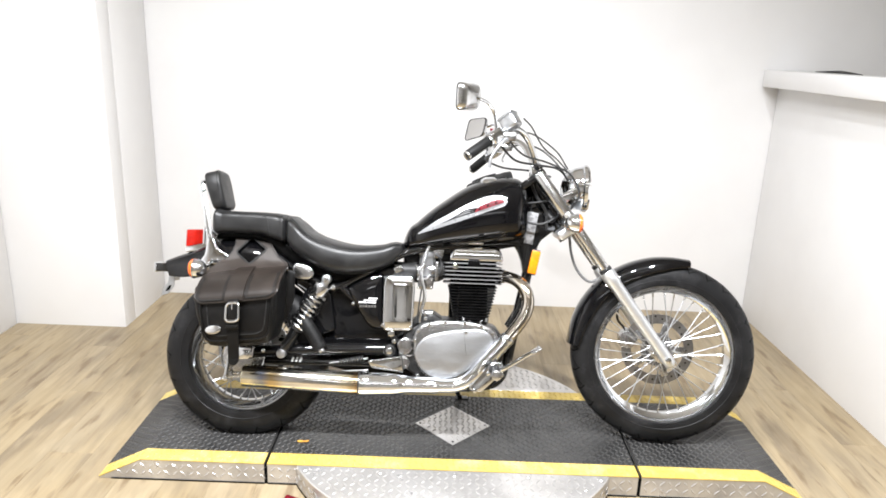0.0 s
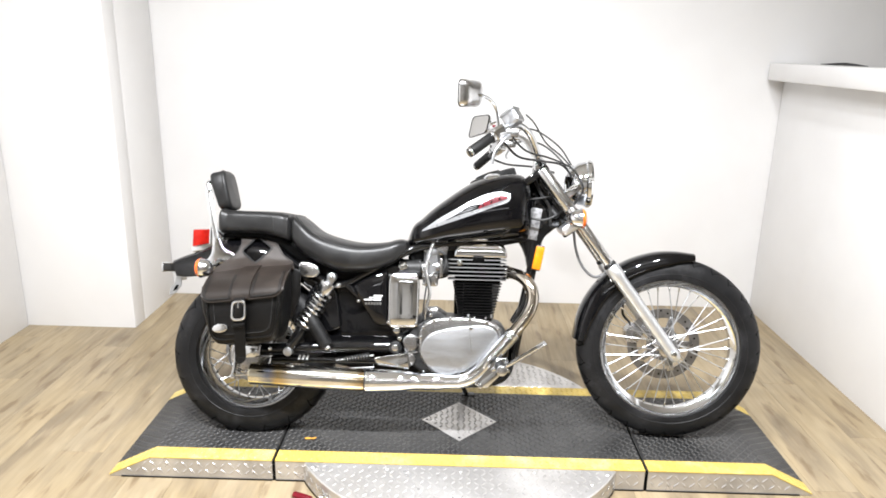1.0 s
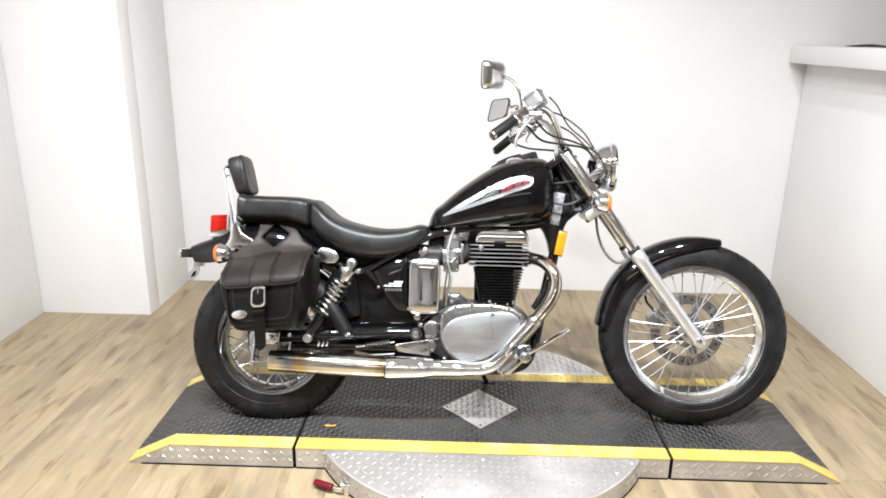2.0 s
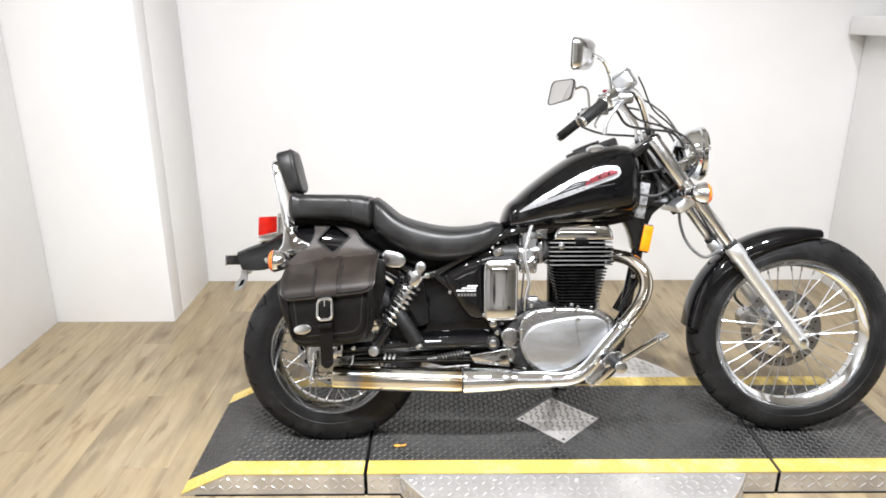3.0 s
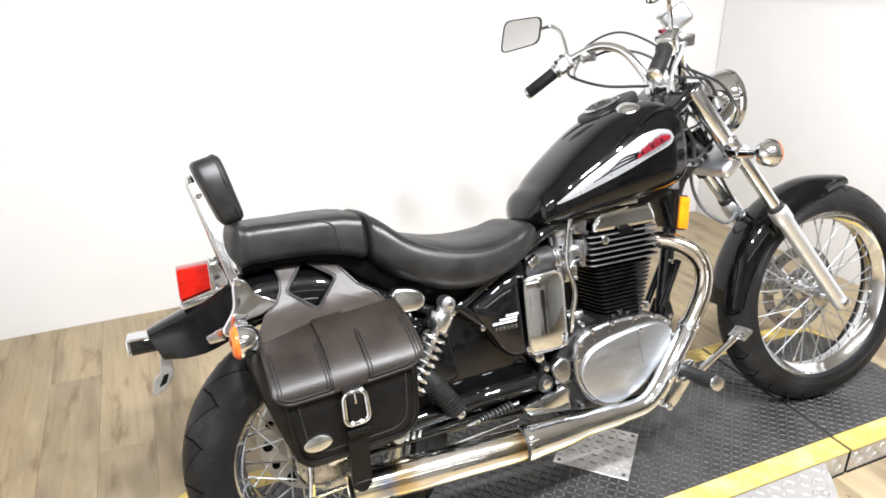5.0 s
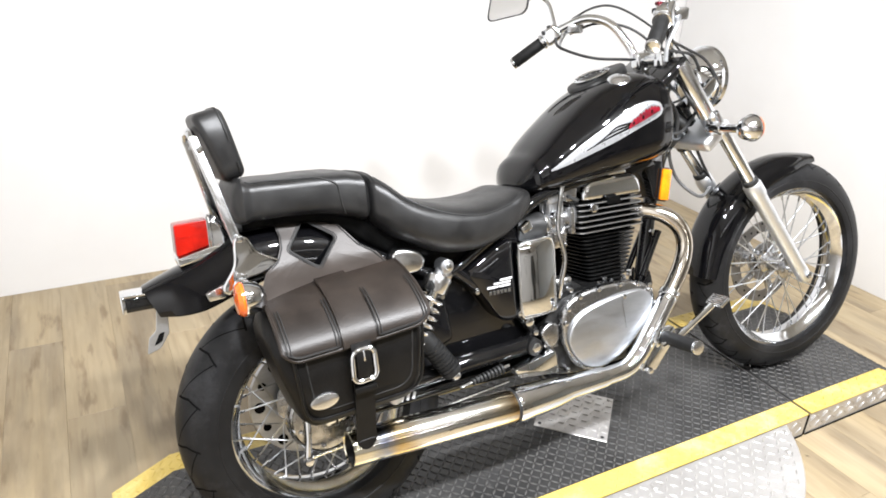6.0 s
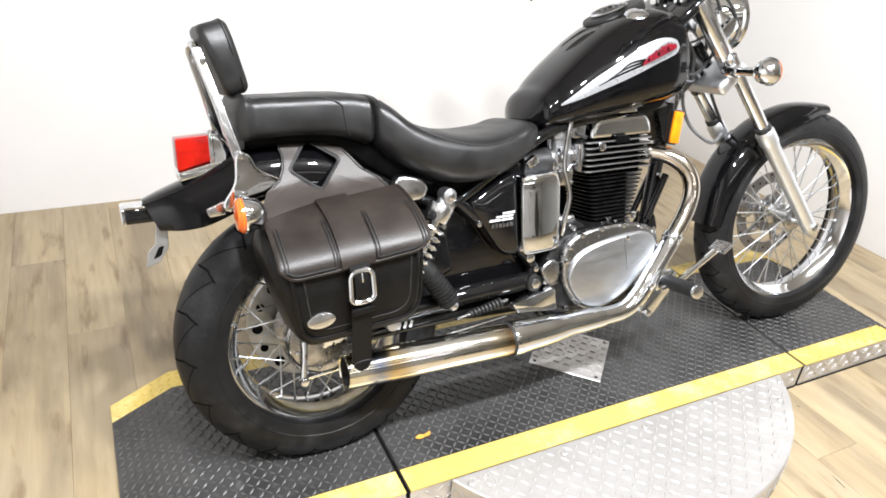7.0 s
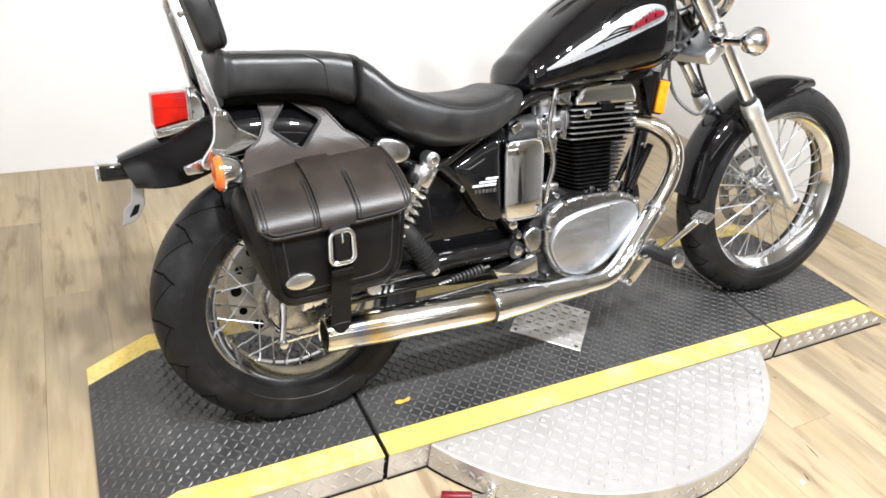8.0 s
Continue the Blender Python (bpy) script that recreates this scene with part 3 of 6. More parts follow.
def tread(w, tyre_r, bead_r, hw, count, reach, slant):
    """Zigzag grooves over the tyre's shoulders, straight and slanting by turns: flat strips, groove shade in their
    colour.
    """
    for i in range(count):
        for side in (-1, 1):
            a0 = 2 * math.pi * (i + (0.5 if side > 0 else 0)) / count
            for line in (((7, 0.0), (0.6 * reach, 0.1 * slant), (reach, -0.25 * slant)), ((12, 0.0), (0.45 * reach, 0.9 * slant), (0.92 * reach, 2.3 * slant))):
                rings = []
                for (d0, s0), (d1, s1) in zip(line, line[1:]):
                    for k in range(4):
                        t = k / 3
                        d, a = d0 + (d1 - d0) * t, a0 + s0 + (s1 - s0) * t
                        r, y = tyre_point(tyre_r, bead_r, hw, math.pi / 2 + side * radians(d))
                        wd = 0.0023 / tyre_r
                        rings.append([(r * math.cos(a - wd), y, r * math.sin(a - wd)), (r * math.cos(a + wd), y, r * math.sin(a + wd))])
                part("tread_groove", loft(rings, cap=False, closed=False), DARK, w)


def ribs(w, tyre_r, bead_r, hw, angles_deg):
    """Moulded rings on the tyre's flanks."""
    for side in (-1, 1):
        for a in angles_deg:
            r, y = tyre_point(tyre_r, bead_r, hw, math.pi / 2 + side * radians(90 - a))
            part("sidewall_rib", lathe([(r - 0.0016, y), (r, y + side * 0.0012), (r + 0.0016, y)], n=72), RUBBER, w)


ribs(front_wheel, 0.318, 0.243, 0.052, (4,))
ribs(rear_wheel, 0.285, 0.193, 0.073, (4,))
tread(front_wheel, 0.318, 0.243, 0.052, 28, 56, 0.09)
tread(rear_wheel, 0.285, 0.193, 0.073, 18, 60, -0.14)

DISC_STEEL = surface("worn_disc_steel", (0.36, 0.35, 0.34), (0.26, 0.25, 0.24), (0.3, 0.42), 1.0, scale=30, bumps=0.05)
# brake disc on the left of the front wheel, drum plate on the right of the rear
bm = lathe([(0.094, 0.05), (0.128, 0.05), (0.128, 0.055), (0.094, 0.055)], n=48, closed=True)
part("brake_disc", bm, DISC_STEEL, front_wheel, "steel brake disc")
# flat dark spots on the disc, coloured as the shade in its holes
for i in range(30):
    a = 2 * math.pi * i / 30
    q = 0.101 + 0.01 * (i % 3)
    part("disc_hole", rod((q * math.cos(a), 0.0492, q * math.sin(a)), (q * math.cos(a), 0.0498, q * math.sin(a)), 0.0035, 8), DARK, front_wheel)
bm = lathe([(0.03, 0.046), (0.06, 0.046), (0.06, 0.052), (0.03, 0.052)], n=32, closed=True)
part("disc_carrier", bm, CAST, front_wheel)
for i in range(5):
    a = 2 * math.pi * i / 5
    part("disc_arm", box(0.079 * math.cos(a), 0.0505, 0.079 * math.sin(a), 0.045, 0.005, 0.026, 0.002, rot=Matrix.Rotation(-a, 4, "Y")), CAST, front_wheel)
bm = lathe([(0.012, -0.075), (0.058, -0.078), (0.074, -0.072), (0.079, -0.058), (0.079, -0.045), (0.012, -0.045)], n=40, cap=True)
part("drum_plate", bm, CAST, rear_wheel, "cast aluminium brake drum plate")
for i in range(6):
    a = 2 * math.pi * i / 6 + 0.3
    part("drum_bolt", rod((0.06 * math.cos(a), -0.073, 0.06 * math.sin(a)), (0.06 * math.cos(a), -0.082, 0.06 * math.sin(a)), 0.005, 6, 0.001), CHROME_DULL, rear_wheel)
part("drum_ring", lathe([(0.07, -0.074), (0.073, -0.0755), (0.077, -0.07)], n=48), CHROME_DULL, rear_wheel)
bm = lathe([(0.1, 0.06), (0.128, 0.06), (0.13, 0.07), (0.1, 0.07)], n=48, closed=True)
part("belt_pulley", bm, ALU, rear_wheel, "pale rear belt pulley")
part("pulley_web", lathe([(0.045, 0.062), (0.102, 0.062), (0.102, 0.066), (0.045, 0.066)], n=40, closed=True), ALU, rear_wheel)
# dark spots before the pulley ring, hole shade put into their colour
for i in range(14):
    a = 2 * math.pi * i / 14
    part("pulley_hole", rod((0.108 * math.cos(a), 0.0585, 0.108 * math.sin(a)), (0.108 * math.cos(a), 0.0595, 0.108 * math.sin(a)), 0.009 + 0.003 * (i % 2), 14), DARK, rear_wheel)


# ---- fork, yokes, front mudguard ----
def fork_pt(z, y, ahead=0.0):
    """A point on the fork's line at height z."""
    return Vector((0.724 - (z - 0.316) * math.tan(RAKE) + ahead, y, z))


FWD = Vector((math.cos(RAKE), 0, math.sin(RAKE)))
RAKED = Matrix.Rotation(-RAKE, 4, "Y")


def bike_part(name, bm, mat, label="", steer=False, parent=None, angle=35):
    return part(name, bm, mat, parent or bike, label, STEER_LOW if steer == "low" else STEER if steer else None, angle)


for s in (-1, 1):
    y = s * 0.092
    bike_part("fork_slider", tube([fork_pt(0.607, y), fork_pt(0.6, y), fork_pt(0.572, y), fork_pt(0.565, y), fork_pt(0.35, y), fork_pt(0.318, y), fork_pt(0.3, y), fork_pt(0.292, y)],
                                        [0.021, 0.0252, 0.0252, 0.0218, 0.0203, 0.021, 0.019, 0.012], 24, 1), POLISHED, "polished aluminium fork slider", "low")
    bike_part("fork_tube", rod(fork_pt(0.8, y), fork_pt(0.58, y), 0.0178, 20, 0.001), CHROME_DULL, "chrome fork tube", "low")
    bike_part("dust_seal", rod(fork_pt(0.605, y), fork_pt(0.617, y), 0.0215, 20, 0.002), CABLE, "black rubber dust seal", "low")
    bike_part("fork_shroud", rod(fork_pt(0.932, y), fork_pt(0.762, y), 0.0225, 24, 0.003), CHROME_DULL, "chrome upper fork shroud", True)
    bike_part("axle_nut", rod((0.724, s * 0.112, 0.316), (0.724, s * 0.122, 0.316), 0.0105, 6, 0.001), CHROME, "", "low")
bike_part("axle", rod((0.724, -0.114, 0.316), (0.724, 0.114, 0.316), 0.008), CHROME_DULL, "", "low")
o = fork_pt(0.928, 0) - FWD * 0.026
bike_part("fork_yoke", box(*o, 0.1, 0.215, 0.026, 0.009, 3, rot=RAKED), FRAME_BLACK, "black upper fork yoke", True)
o = fork_pt(0.757, 0) - FWD * 0.018
bike_part("fork_yoke", box(*o, 0.1, 0.24, 0.036, 0.012, 3, rot=RAKED), POLISHED, "pale aluminium lower fork yoke", True)
bike_part("steering_head", rod(fork_pt(0.925, 0) - FWD * 0.04, fork_pt(0.735, 0) - FWD * 0.04, 0.027, 20, 0.003), FRAME_BLACK, "black steering head")


def mudguard(line, halves, drops, thick=0.003):
    """A curved shell along a line of (x, z), outermost first, with a rounded top and hanging sides."""
    pts = smooth_path([(x, 0, z) for x, z in line], 5)
    n = len(pts)
    rings = []
    for i, p in enumerate(pts):
        d = (pts[min(i + 1, n - 1)] - pts[max(i - 1, 0)]).normalized()
        up = Vector((-d.z, 0, d.x))
        t = i / (n - 1)
        half = float(np.interp(t, np.linspace(0, 1, len(halves)), halves))
        drop = float(np.interp(t, np.linspace(0, 1, len(drops)), drops))
        prof = []
        for k in range(15):
            u = -1 + 2 * k / 14
            prof.append((half * math.copysign(1 - (1 - abs(u)) ** 1.7, u), -drop * abs(u) ** 2.4))
        prof += [(yy * 0.97, q - thick) for yy, q in reversed(prof)]
        rings.append([p + Vector((0, yy, 0)) + up * q for yy, q in prof])
    return loft(rings)


arc = [(FW.x + r * math.cos(radians(a)), FW.z + r * math.sin(radians(a))) for a, r in ((176, 0.334), (160, 0.336), (145, 0.338), (130, 0.339), (115, 0.339), (100, 0.339), (88, 0.339), (77, 0.341))]
bike_part("front_mudguard", mudguard(arc, (0.06, 0.064, 0.064, 0.064, 0.06, 0.046), (0.036, 0.052, 0.052, 0.05, 0.042, 0.02)), BLACK, "glossy black front mudguard", "low")
for s in (-1, 1):
    bike_part("mudguard_stay", box(0.545, s * 0.066, 0.556, 0.05, 0.008, 0.035, 0.003, rot=RAKED), BLACK, "", "low")

# ---- fuel tank with its silver flash ----
tank_rows = [(-0.198, 0.682, 0.66, 0.03), (-0.188, 0.71, 0.652, 0.07), (-0.15, 0.752, 0.65, 0.1), (-0.052, 0.834, 0.66, 0.132), (0.026, 0.884, 0.667, 0.147),
             (0.106, 0.911, 0.678, 0.154), (0.165, 0.917, 0.688, 0.149), (0.207, 0.906, 0.698, 0.126), (0.23, 0.878, 0.715, 0.08), (0.24, 0.835, 0.76, 0.038)]
tank_bm = body(tank_rows, 48, 56, 0.78, 0.4)
from mathutils.bvhtree import BVHTree
tank_bm.normal_update()
TANK_TREE = BVHTree.FromBMesh(tank_bm)
tank = bike_part("fuel_tank", tank_bm, BLACK, "glossy black teardrop fuel tank with a silver flash")


def on_tank(x, z, out=0.0012):
    hit, normal, _, _ = TANK_TREE.ray_cast(Vector((x, -1, z)), Vector((0, 1, 0)))
    if hit is None:
        near, normal, _, _ = TANK_TREE.find_nearest(Vector((x, -0.12, z)))
        hit = near
    if normal.y > 0:
        normal = -normal
    return hit + normal * out


def decal(upper, lower, n, rows, mat, name, out=0.0012, label="", parent=None):
    """A thin skin on the tank between two lines of (x, z)."""
    up, lo = smooth_path([(x, 0, z) for x, z in upper], n), smooth_path([(x, 0, z) for x, z in lower], n)
    rings = []
    for k in range(rows + 1):
        rings.append([on_tank(*(u.lerp(l, k / rows).xz), out) for u, l in zip(up, lo)])
    return bike_part(name, loft(rings, cap=False, closed=False), mat, label, parent=parent or tank)


decal([(-0.146, 0.709), (-0.1, 0.742), (-0.051, 0.772), (0.043, 0.824), (0.1, 0.843), (0.14, 0.84), (0.15, 0.824)],
              [(-0.146, 0.705), (-0.1, 0.72), (-0.06, 0.734), (0.01, 0.759), (0.083, 0.788), (0.135, 0.807), (0.15, 0.822)], 6, 8, SILVER, "silver_flash", label="silver flash outlined on the tank")
GREY_FLASH = surface("grey_flash_paint", (0.16, 0.165, 0.17), (0.12, 0.125, 0.13), (0.25, 0.35), 0.3, scale=60, bumps=0, coat=0.8)
decal([(0.045, 0.797), (0.07, 0.812), (0.1, 0.829), (0.122, 0.835), (0.14, 0.829)], [(0.045, 0.785), (0.075, 0.79), (0.1, 0.799), (0.125, 0.809), (0.14, 0.82)], 5, 5, GREY_FLASH, "flash_shade", 0.002)
for k in (0.0, 0.011, 0.021):
    decal([(-0.065 + k * 2, 0.7455 + k), (-0.01 + k, 0.7705 + k), (0.05, 0.7915 + k * 0.4)], [(-0.065 + k * 2, 0.744 + k), (-0.01 + k, 0.767 + k), (0.05, 0.787 + k * 0.4)], 5, 2, BLACK, "flash_line", 0.0022)
# the emblem: plain slanting red strokes, some doubled by dark ones
for i in range(10):
    x, z = 0.048 + i * 0.009, 0.785 + i * 0.0034
    h = (0.011, 0.016, 0.0165, 0.0195, 0.0185, 0.021, 0.0195, 0.02, 0.0165, 0.012)[i]
    decal([(x, z + h), (x + 0.005, z + h + 0.003), (x + 0.0105, z + h * 0.8)], [(x - 0.006, z), (x, z + 0.001), (x + 0.007, z + 0.004)], 2, 2, RED_PAINT, "emblem_stroke", 0.003)
    if i % 3 == 1:
        decal([(x, z + h * 0.7), (x + 0.004, z + h * 0.72)], [(x - 0.003, z + h * 0.3), (x + 0.002, z + h * 0.32)], 2, 2, BLACK, "emblem_stroke", 0.0036)
# filler cap and speedometer on the tank
cap_m = pose(0.092, -0.066, 0.897, 22, -8, 0)
part("filler_cap", lathe([(0.001, 0.013), (0.018, 0.012), (0.026, 0.008), (0.03, 0.003), (0.03, -0.008)], axis="z", n=32, cap=True), CHROME, bike, "chrome filler cap", cap_m)
pod = part("speedometer", prism(smooth_loop([(-0.085, 0.0), (-0.06, 0.05), (0.0, 0.062), (0.055, 0.045), (0.082, 0.012), (0.082, -0.012), (0.055, -0.045), (0.0, -0.062), (-0.06, -0.05)]), -0.02, 0.018, 0.008, 3, axis="z"), CABLE, bike,
           "round speedometer in a black tank pod", pose(0.1, 0.02, 0.9, 0, -20, 0))
part("gauge_bezel", lathe([(0.042, 0.018), (0.047, 0.024), (0.043, 0.027), (0.038, 0.024)], (-0.015, 0, 0), "z", 40, closed=True), CHROME, pod, "chrome bezel")
part("gauge_face", lathe([(0.0005, 0.021), (0.04, 0.021)], (-0.015, 0, 0), "z", 40), CABLE, pod, "black dial face")
for i in range(11):
    a = radians(-135 + 27 * i)
    part("dial_mark", box(-0.015 + 0.032 * math.cos(a), 0.032 * math.sin(a), 0.0222, 0.008, 0.0016, 0.0008, 0, rot=Matrix.Rotation(a, 4, "Z")), WHITE_PRINT, pod)

# ---- seats and backrest ----
pillion_rows = [(-0.858, 0.74, 0.7, 0.07), (-0.852, 0.757, 0.688, 0.088), (-0.82, 0.762, 0.684, 0.098), (-0.75, 0.762, 0.684, 0.104), (-0.66, 0.761, 0.675, 0.112), (-0.622, 0.757, 0.664, 0.116), (-0.6, 0.745, 0.66, 0.115), (-0.594, 0.728, 0.67, 0.104)]
pillion = bike_part("pillion_seat", body(pillion_rows, 44, 44, 0.42, 0.5), LEATHER, "padded black pillion seat with a seamed side panel")
seat_rows = [(-0.598, 0.74, 0.67, 0.1), (-0.592, 0.752, 0.652, 0.115), (-0.575, 0.745, 0.632, 0.128), (-0.52, 0.702, 0.597, 0.146), (-0.44, 0.673, 0.562, 0.152), (-0.36, 0.66, 0.556, 0.145), (-0.27, 0.665, 0.578, 0.122),
             (-0.215, 0.675, 0.612, 0.1), (-0.198, 0.668, 0.63, 0.085), (-0.19, 0.655, 0.64, 0.06)]
rider = bike_part("rider_seat", body(seat_rows, 44, 60, 0.55, 0.5), LEATHER, "dished black leather rider seat with a seam line")


def seam(rows, power, belly, xs, lifts, name, parent, r=0.0019):
    """A stitched seam that runs along the right flank of a seat: lifts are angles round the section."""
    x = np.linspace(xs[0], xs[-1], 40)
    top, bot, wid = lerp_list(x, rows)
    ang = np.interp(x, xs, lifts)
    pts = []
    for q, t, b, w, a in zip(x, top, bot, wid, ang):
        zc = b + belly * (t - b)
        c, s = math.cos(radians(a)), math.sin(radians(a))
        pts.append((q, -(w + 0.0004) * abs(c) ** power, zc + (t + 0.0004 - zc if s > 0 else zc - b) * math.copysign(abs(s) ** power, s)))
    bike_part(name, tube(pts, r, 6, 1), THREAD, "", parent=parent)


seam(seat_rows, 0.55, 0.5, (-0.58, -0.52, -0.44, -0.36, -0.27, -0.21), (52, 40, 28, 22, 26, 40), "seam", rider)
seam(pillion_rows, 0.42, 0.5, (-0.83, -0.76, -0.7, -0.66, -0.645), (50, 48, 42, 10, -45), "seam", pillion)
backrest_m = pose(-0.863, 0.01, 0.832, 0, -13.5, 0)
pad = prism(round_poly([(-0.071, -0.07), (0.066, -0.07), (0.07, 0.03), (0.056, 0.068), (-0.058, 0.068), (-0.075, 0.03)], 0.03), -0.027, 0.031, 0.013, 4, axis="x")
for v in pad.verts:
    if v.co.x < 0:
        v.co.x += 0.011 * (0.55 - v.co.z / 0.13)
back = part("backrest", pad, LEATHER, bike, "padded black passenger backrest", backrest_m)
part("piping", tube([(0.0205, *q) for q in round_poly([(-0.0735, -0.068), (0.0685, -0.068), (0.0715, 0.03), (0.057, 0.0675), (-0.059, 0.0675), (-0.0765, 0.03)], 0.03)] + [(0.0205, -0.05, -0.068)], 0.0022, 6, 1), THREAD, back)
for s in (-1, 1):
    y = s * 0.087
    bar = prism(round_poly([(-0.916, 0.852), (-0.899, 0.857), (-0.876, 0.765), (-0.848, 0.645), (-0.866, 0.64), (-0.892, 0.757)], 0.008), -0.0045, 0.0045, 0.002, 2)
    for v in bar.verts:
        v.co.y += s * (0.087 - 0.042 * (v.co.z - 0.64) / 0.218)
    bike_part("sissy_bar", bar, CHROME_DULL, "flat chrome sissy bar upright")
    bike_part("bar_bolt", rod((-0.857, y - 0.002, 0.66), (-0.857, y - 0.014, 0.66), 0.008, 6, 0.001), CHROME)
    bike_part("bar_bolt", rod((-0.898, s * 0.05 - 0.004, 0.83), (-0.898, s * 0.05 - 0.011, 0.83), 0.007, 6, 0.001), CHROME)
    strut = smooth_loop([(-0.866, 0.66), (-0.842, 0.66), (-0.826, 0.632), (-0.785, 0.607), (-0.782, 0.583), (-0.82, 0.578), (-0.858, 0.574), (-0.886, 0.556), (-0.898, 0.572), (-0.874, 0.61)], 5)
    bike_part("fender_strut", prism(strut, y - 0.011, y + 0.003, 0.004, 3), CHROME, "chrome strut on the rear mudguard")
bike_part("sissy_bar", tube([(-0.906, -0.046, 0.848), (-0.908, -0.03, 0.86), (-0.909, 0, 0.863), (-0.908, 0.03, 0.86), (-0.906, 0.046, 0.848)], 0.008, 12), CHROME, "chrome sissy bar hoop")

bike_part("seat_base", body([(-0.842, 0.7, 0.662, 0.062), (-0.75, 0.7, 0.664, 0.066), (-0.66, 0.69, 0.648, 0.07), (-0.6, 0.67, 0.6, 0.08), (-0.5, 0.62, 0.54, 0.085), (-0.4, 0.59, 0.515, 0.08), (-0.3, 0.6, 0.54, 0.075), (-0.22, 0.63, 0.6, 0.05)], 24, 24, 0.5, 0.5), ENGINE_BLACK, "black seat pan")

# ---- tail ----
line = [(-0.4, 0.42), (-0.43, 0.5), (-0.49, 0.565), (-0.58, 0.622), (-0.66, 0.656), (-0.74, 0.67), (-0.82, 0.667), (-0.88, 0.648), (-0.94, 0.619), (-1.0, 0.596), (-1.033, 0.582)]
bike_part("rear_mudguard", mudguard(line[::-1], (0.05, 0.072, 0.08, 0.083, 0.085, 0.085, 0.085), (0.056, 0.084, 0.094, 0.09, 0.08, 0.08, 0.08)), BLACK, "glossy black rear mudguard")
bike_part("strut_foot", prism(round_poly([(-0.93, 0.566), (-0.895, 0.578), (-0.893, 0.553), (-0.925, 0.55)], 0.004), -0.094, -0.082, 0.003, 2), CHROME_DULL, "chrome strut foot on the mudguard")
light = bike_part("tail_light", prism(round_poly([(-0.9, 0.632), (-0.862, 0.632), (-0.838, 0.642), (-0.846, 0.66), (-0.882, 0.7), (-0.901, 0.7)], 0.007), -0.03, 0.045, 0.007, 3), CHROME, "red tail light in a chrome housing")
bike_part("lens", prism(round_poly([(-0.963, 0.632), (-0.899, 0.647), (-0.9, 0.695), (-0.961, 0.692)], 0.005), -0.03, 0.03, 0.005, 2), RED_LENS, "ribbed red lens", parent=light)
bike_part("lens_rib", box(-0.93, -0.0305, 0.668, 0.0016, 0.002, 0.05, 0), RED_LENS, "", parent=light)
bike_part("lens_rib", box(-0.93, -0.0305, 0.668, 0.056, 0.002, 0.0016, 0), RED_LENS, "", parent=light)
bike_part("lens_rim", prism(round_poly([(-0.903, 0.634), (-0.895, 0.636), (-0.893, 0.703), (-0.902, 0.703)], 0.003), -0.033, 0.048, 0.003, 2), CHROME, "", parent=light)
bike_part("tail_bracket", prism(round_poly([(-0.966, 0.629), (-0.895, 0.645), (-0.84, 0.643), (-0.838, 0.625), (-0.9, 0.622), (-0.962, 0.612)], 0.005), -0.034, 0.05, 0.004, 2), CHROME, "chrome tail light bracket")


def signal(name, at, stalk_from, ahead, label):
    """A bullet turn signal on a stalk; ahead is +1 if its lens looks forward."""
    x, y, z = at
    prof = [(0.002, -0.034), (0.014, -0.031), (0.024, -0.02), (0.0285, -0.004), (0.029, 0.004)]
    ob = bike_part(name, lathe([(r * 1.1, ahead * h * 1.1) for r, h in prof], (x, y, z), "x", 28), CHROME, label)
    bike_part("lens", lathe([(0.0312, ahead * 0.003), (0.0312, ahead * 0.01), (0.025, ahead * 0.017), (0.002, ahead * 0.02)], (x, y, z), "x", 28), AMBER, "amber lens", parent=ob)
    bike_part("signal_rim", lathe([(0.0312, ahead * 0.0015), (0.0335, ahead * 0.002), (0.0335, ahead * 0.005), (0.0312, ahead * 0.0055)], (x, y, z), "x", 28, closed=True), CHROME, "", parent=ob)
    bike_part("stalk", rod(stalk_from, (x - ahead * 0.012, y + 0.012, z), 0.0105, 14), CHROME, "", parent=ob)
    bike_part("stalk_collar", rod(stalk_from, Vector(stalk_from).lerp(Vector((x, y, z)), 0.35), 0.0165, 18, 0.003), CHROME, "", parent=ob)


signal("front_signal", (0.372, -0.215, 0.758), (0.352, -0.1, 0.76), 1, "chrome front turn signal with an amber lens")
signal("rear_signal", (-0.874, -0.178, 0.564), (-0.86, -0.07, 0.572), -1, "chrome rear turn signal with an amber lens")
plate_mount = bike_part("plate_bracket", box(-1.036, 0.006, 0.556, 0.066, 0.064, 0.03, 0.006, 3), FRAME_BLACK, "black number plate bracket with chrome ends")
bike_part("bracket_end", box(-1.068, 0.006, 0.556, 0.008, 0.068, 0.034, 0.002), CHROME, "", parent=plate_mount)
bike_part("bracket_rim", box(-1.036, 0.006, 0.572, 0.066, 0.066, 0.004, 0.0015), CHROME, "", parent=plate_mount)
hanger = bike_part("plate_hanger", prism(round_poly([(-1.014, 0.545), (-0.995, 0.545), (-0.998, 0.492), (-1.017, 0.465), (-1.042, 0.457), (-1.035, 0.488), (-1.021, 0.5)], 0.004), -0.034, -0.03, 0.0012, 1), ALU, "bent steel plate hanger", parent=plate_mount)
bike_part("hanger_flange", box(-1.0, -0.005, 0.528, 0.004, 0.05, 0.034, 0.001), ALU, parent=hanger)
bike_part("hanger_slot", prism(round_poly([(-1.028, 0.472), (-1.013, 0.478), (-1.006, 0.496), (-1.016, 0.494)], 0.003), -0.0352, -0.0338, 0), DARK, parent=hanger)

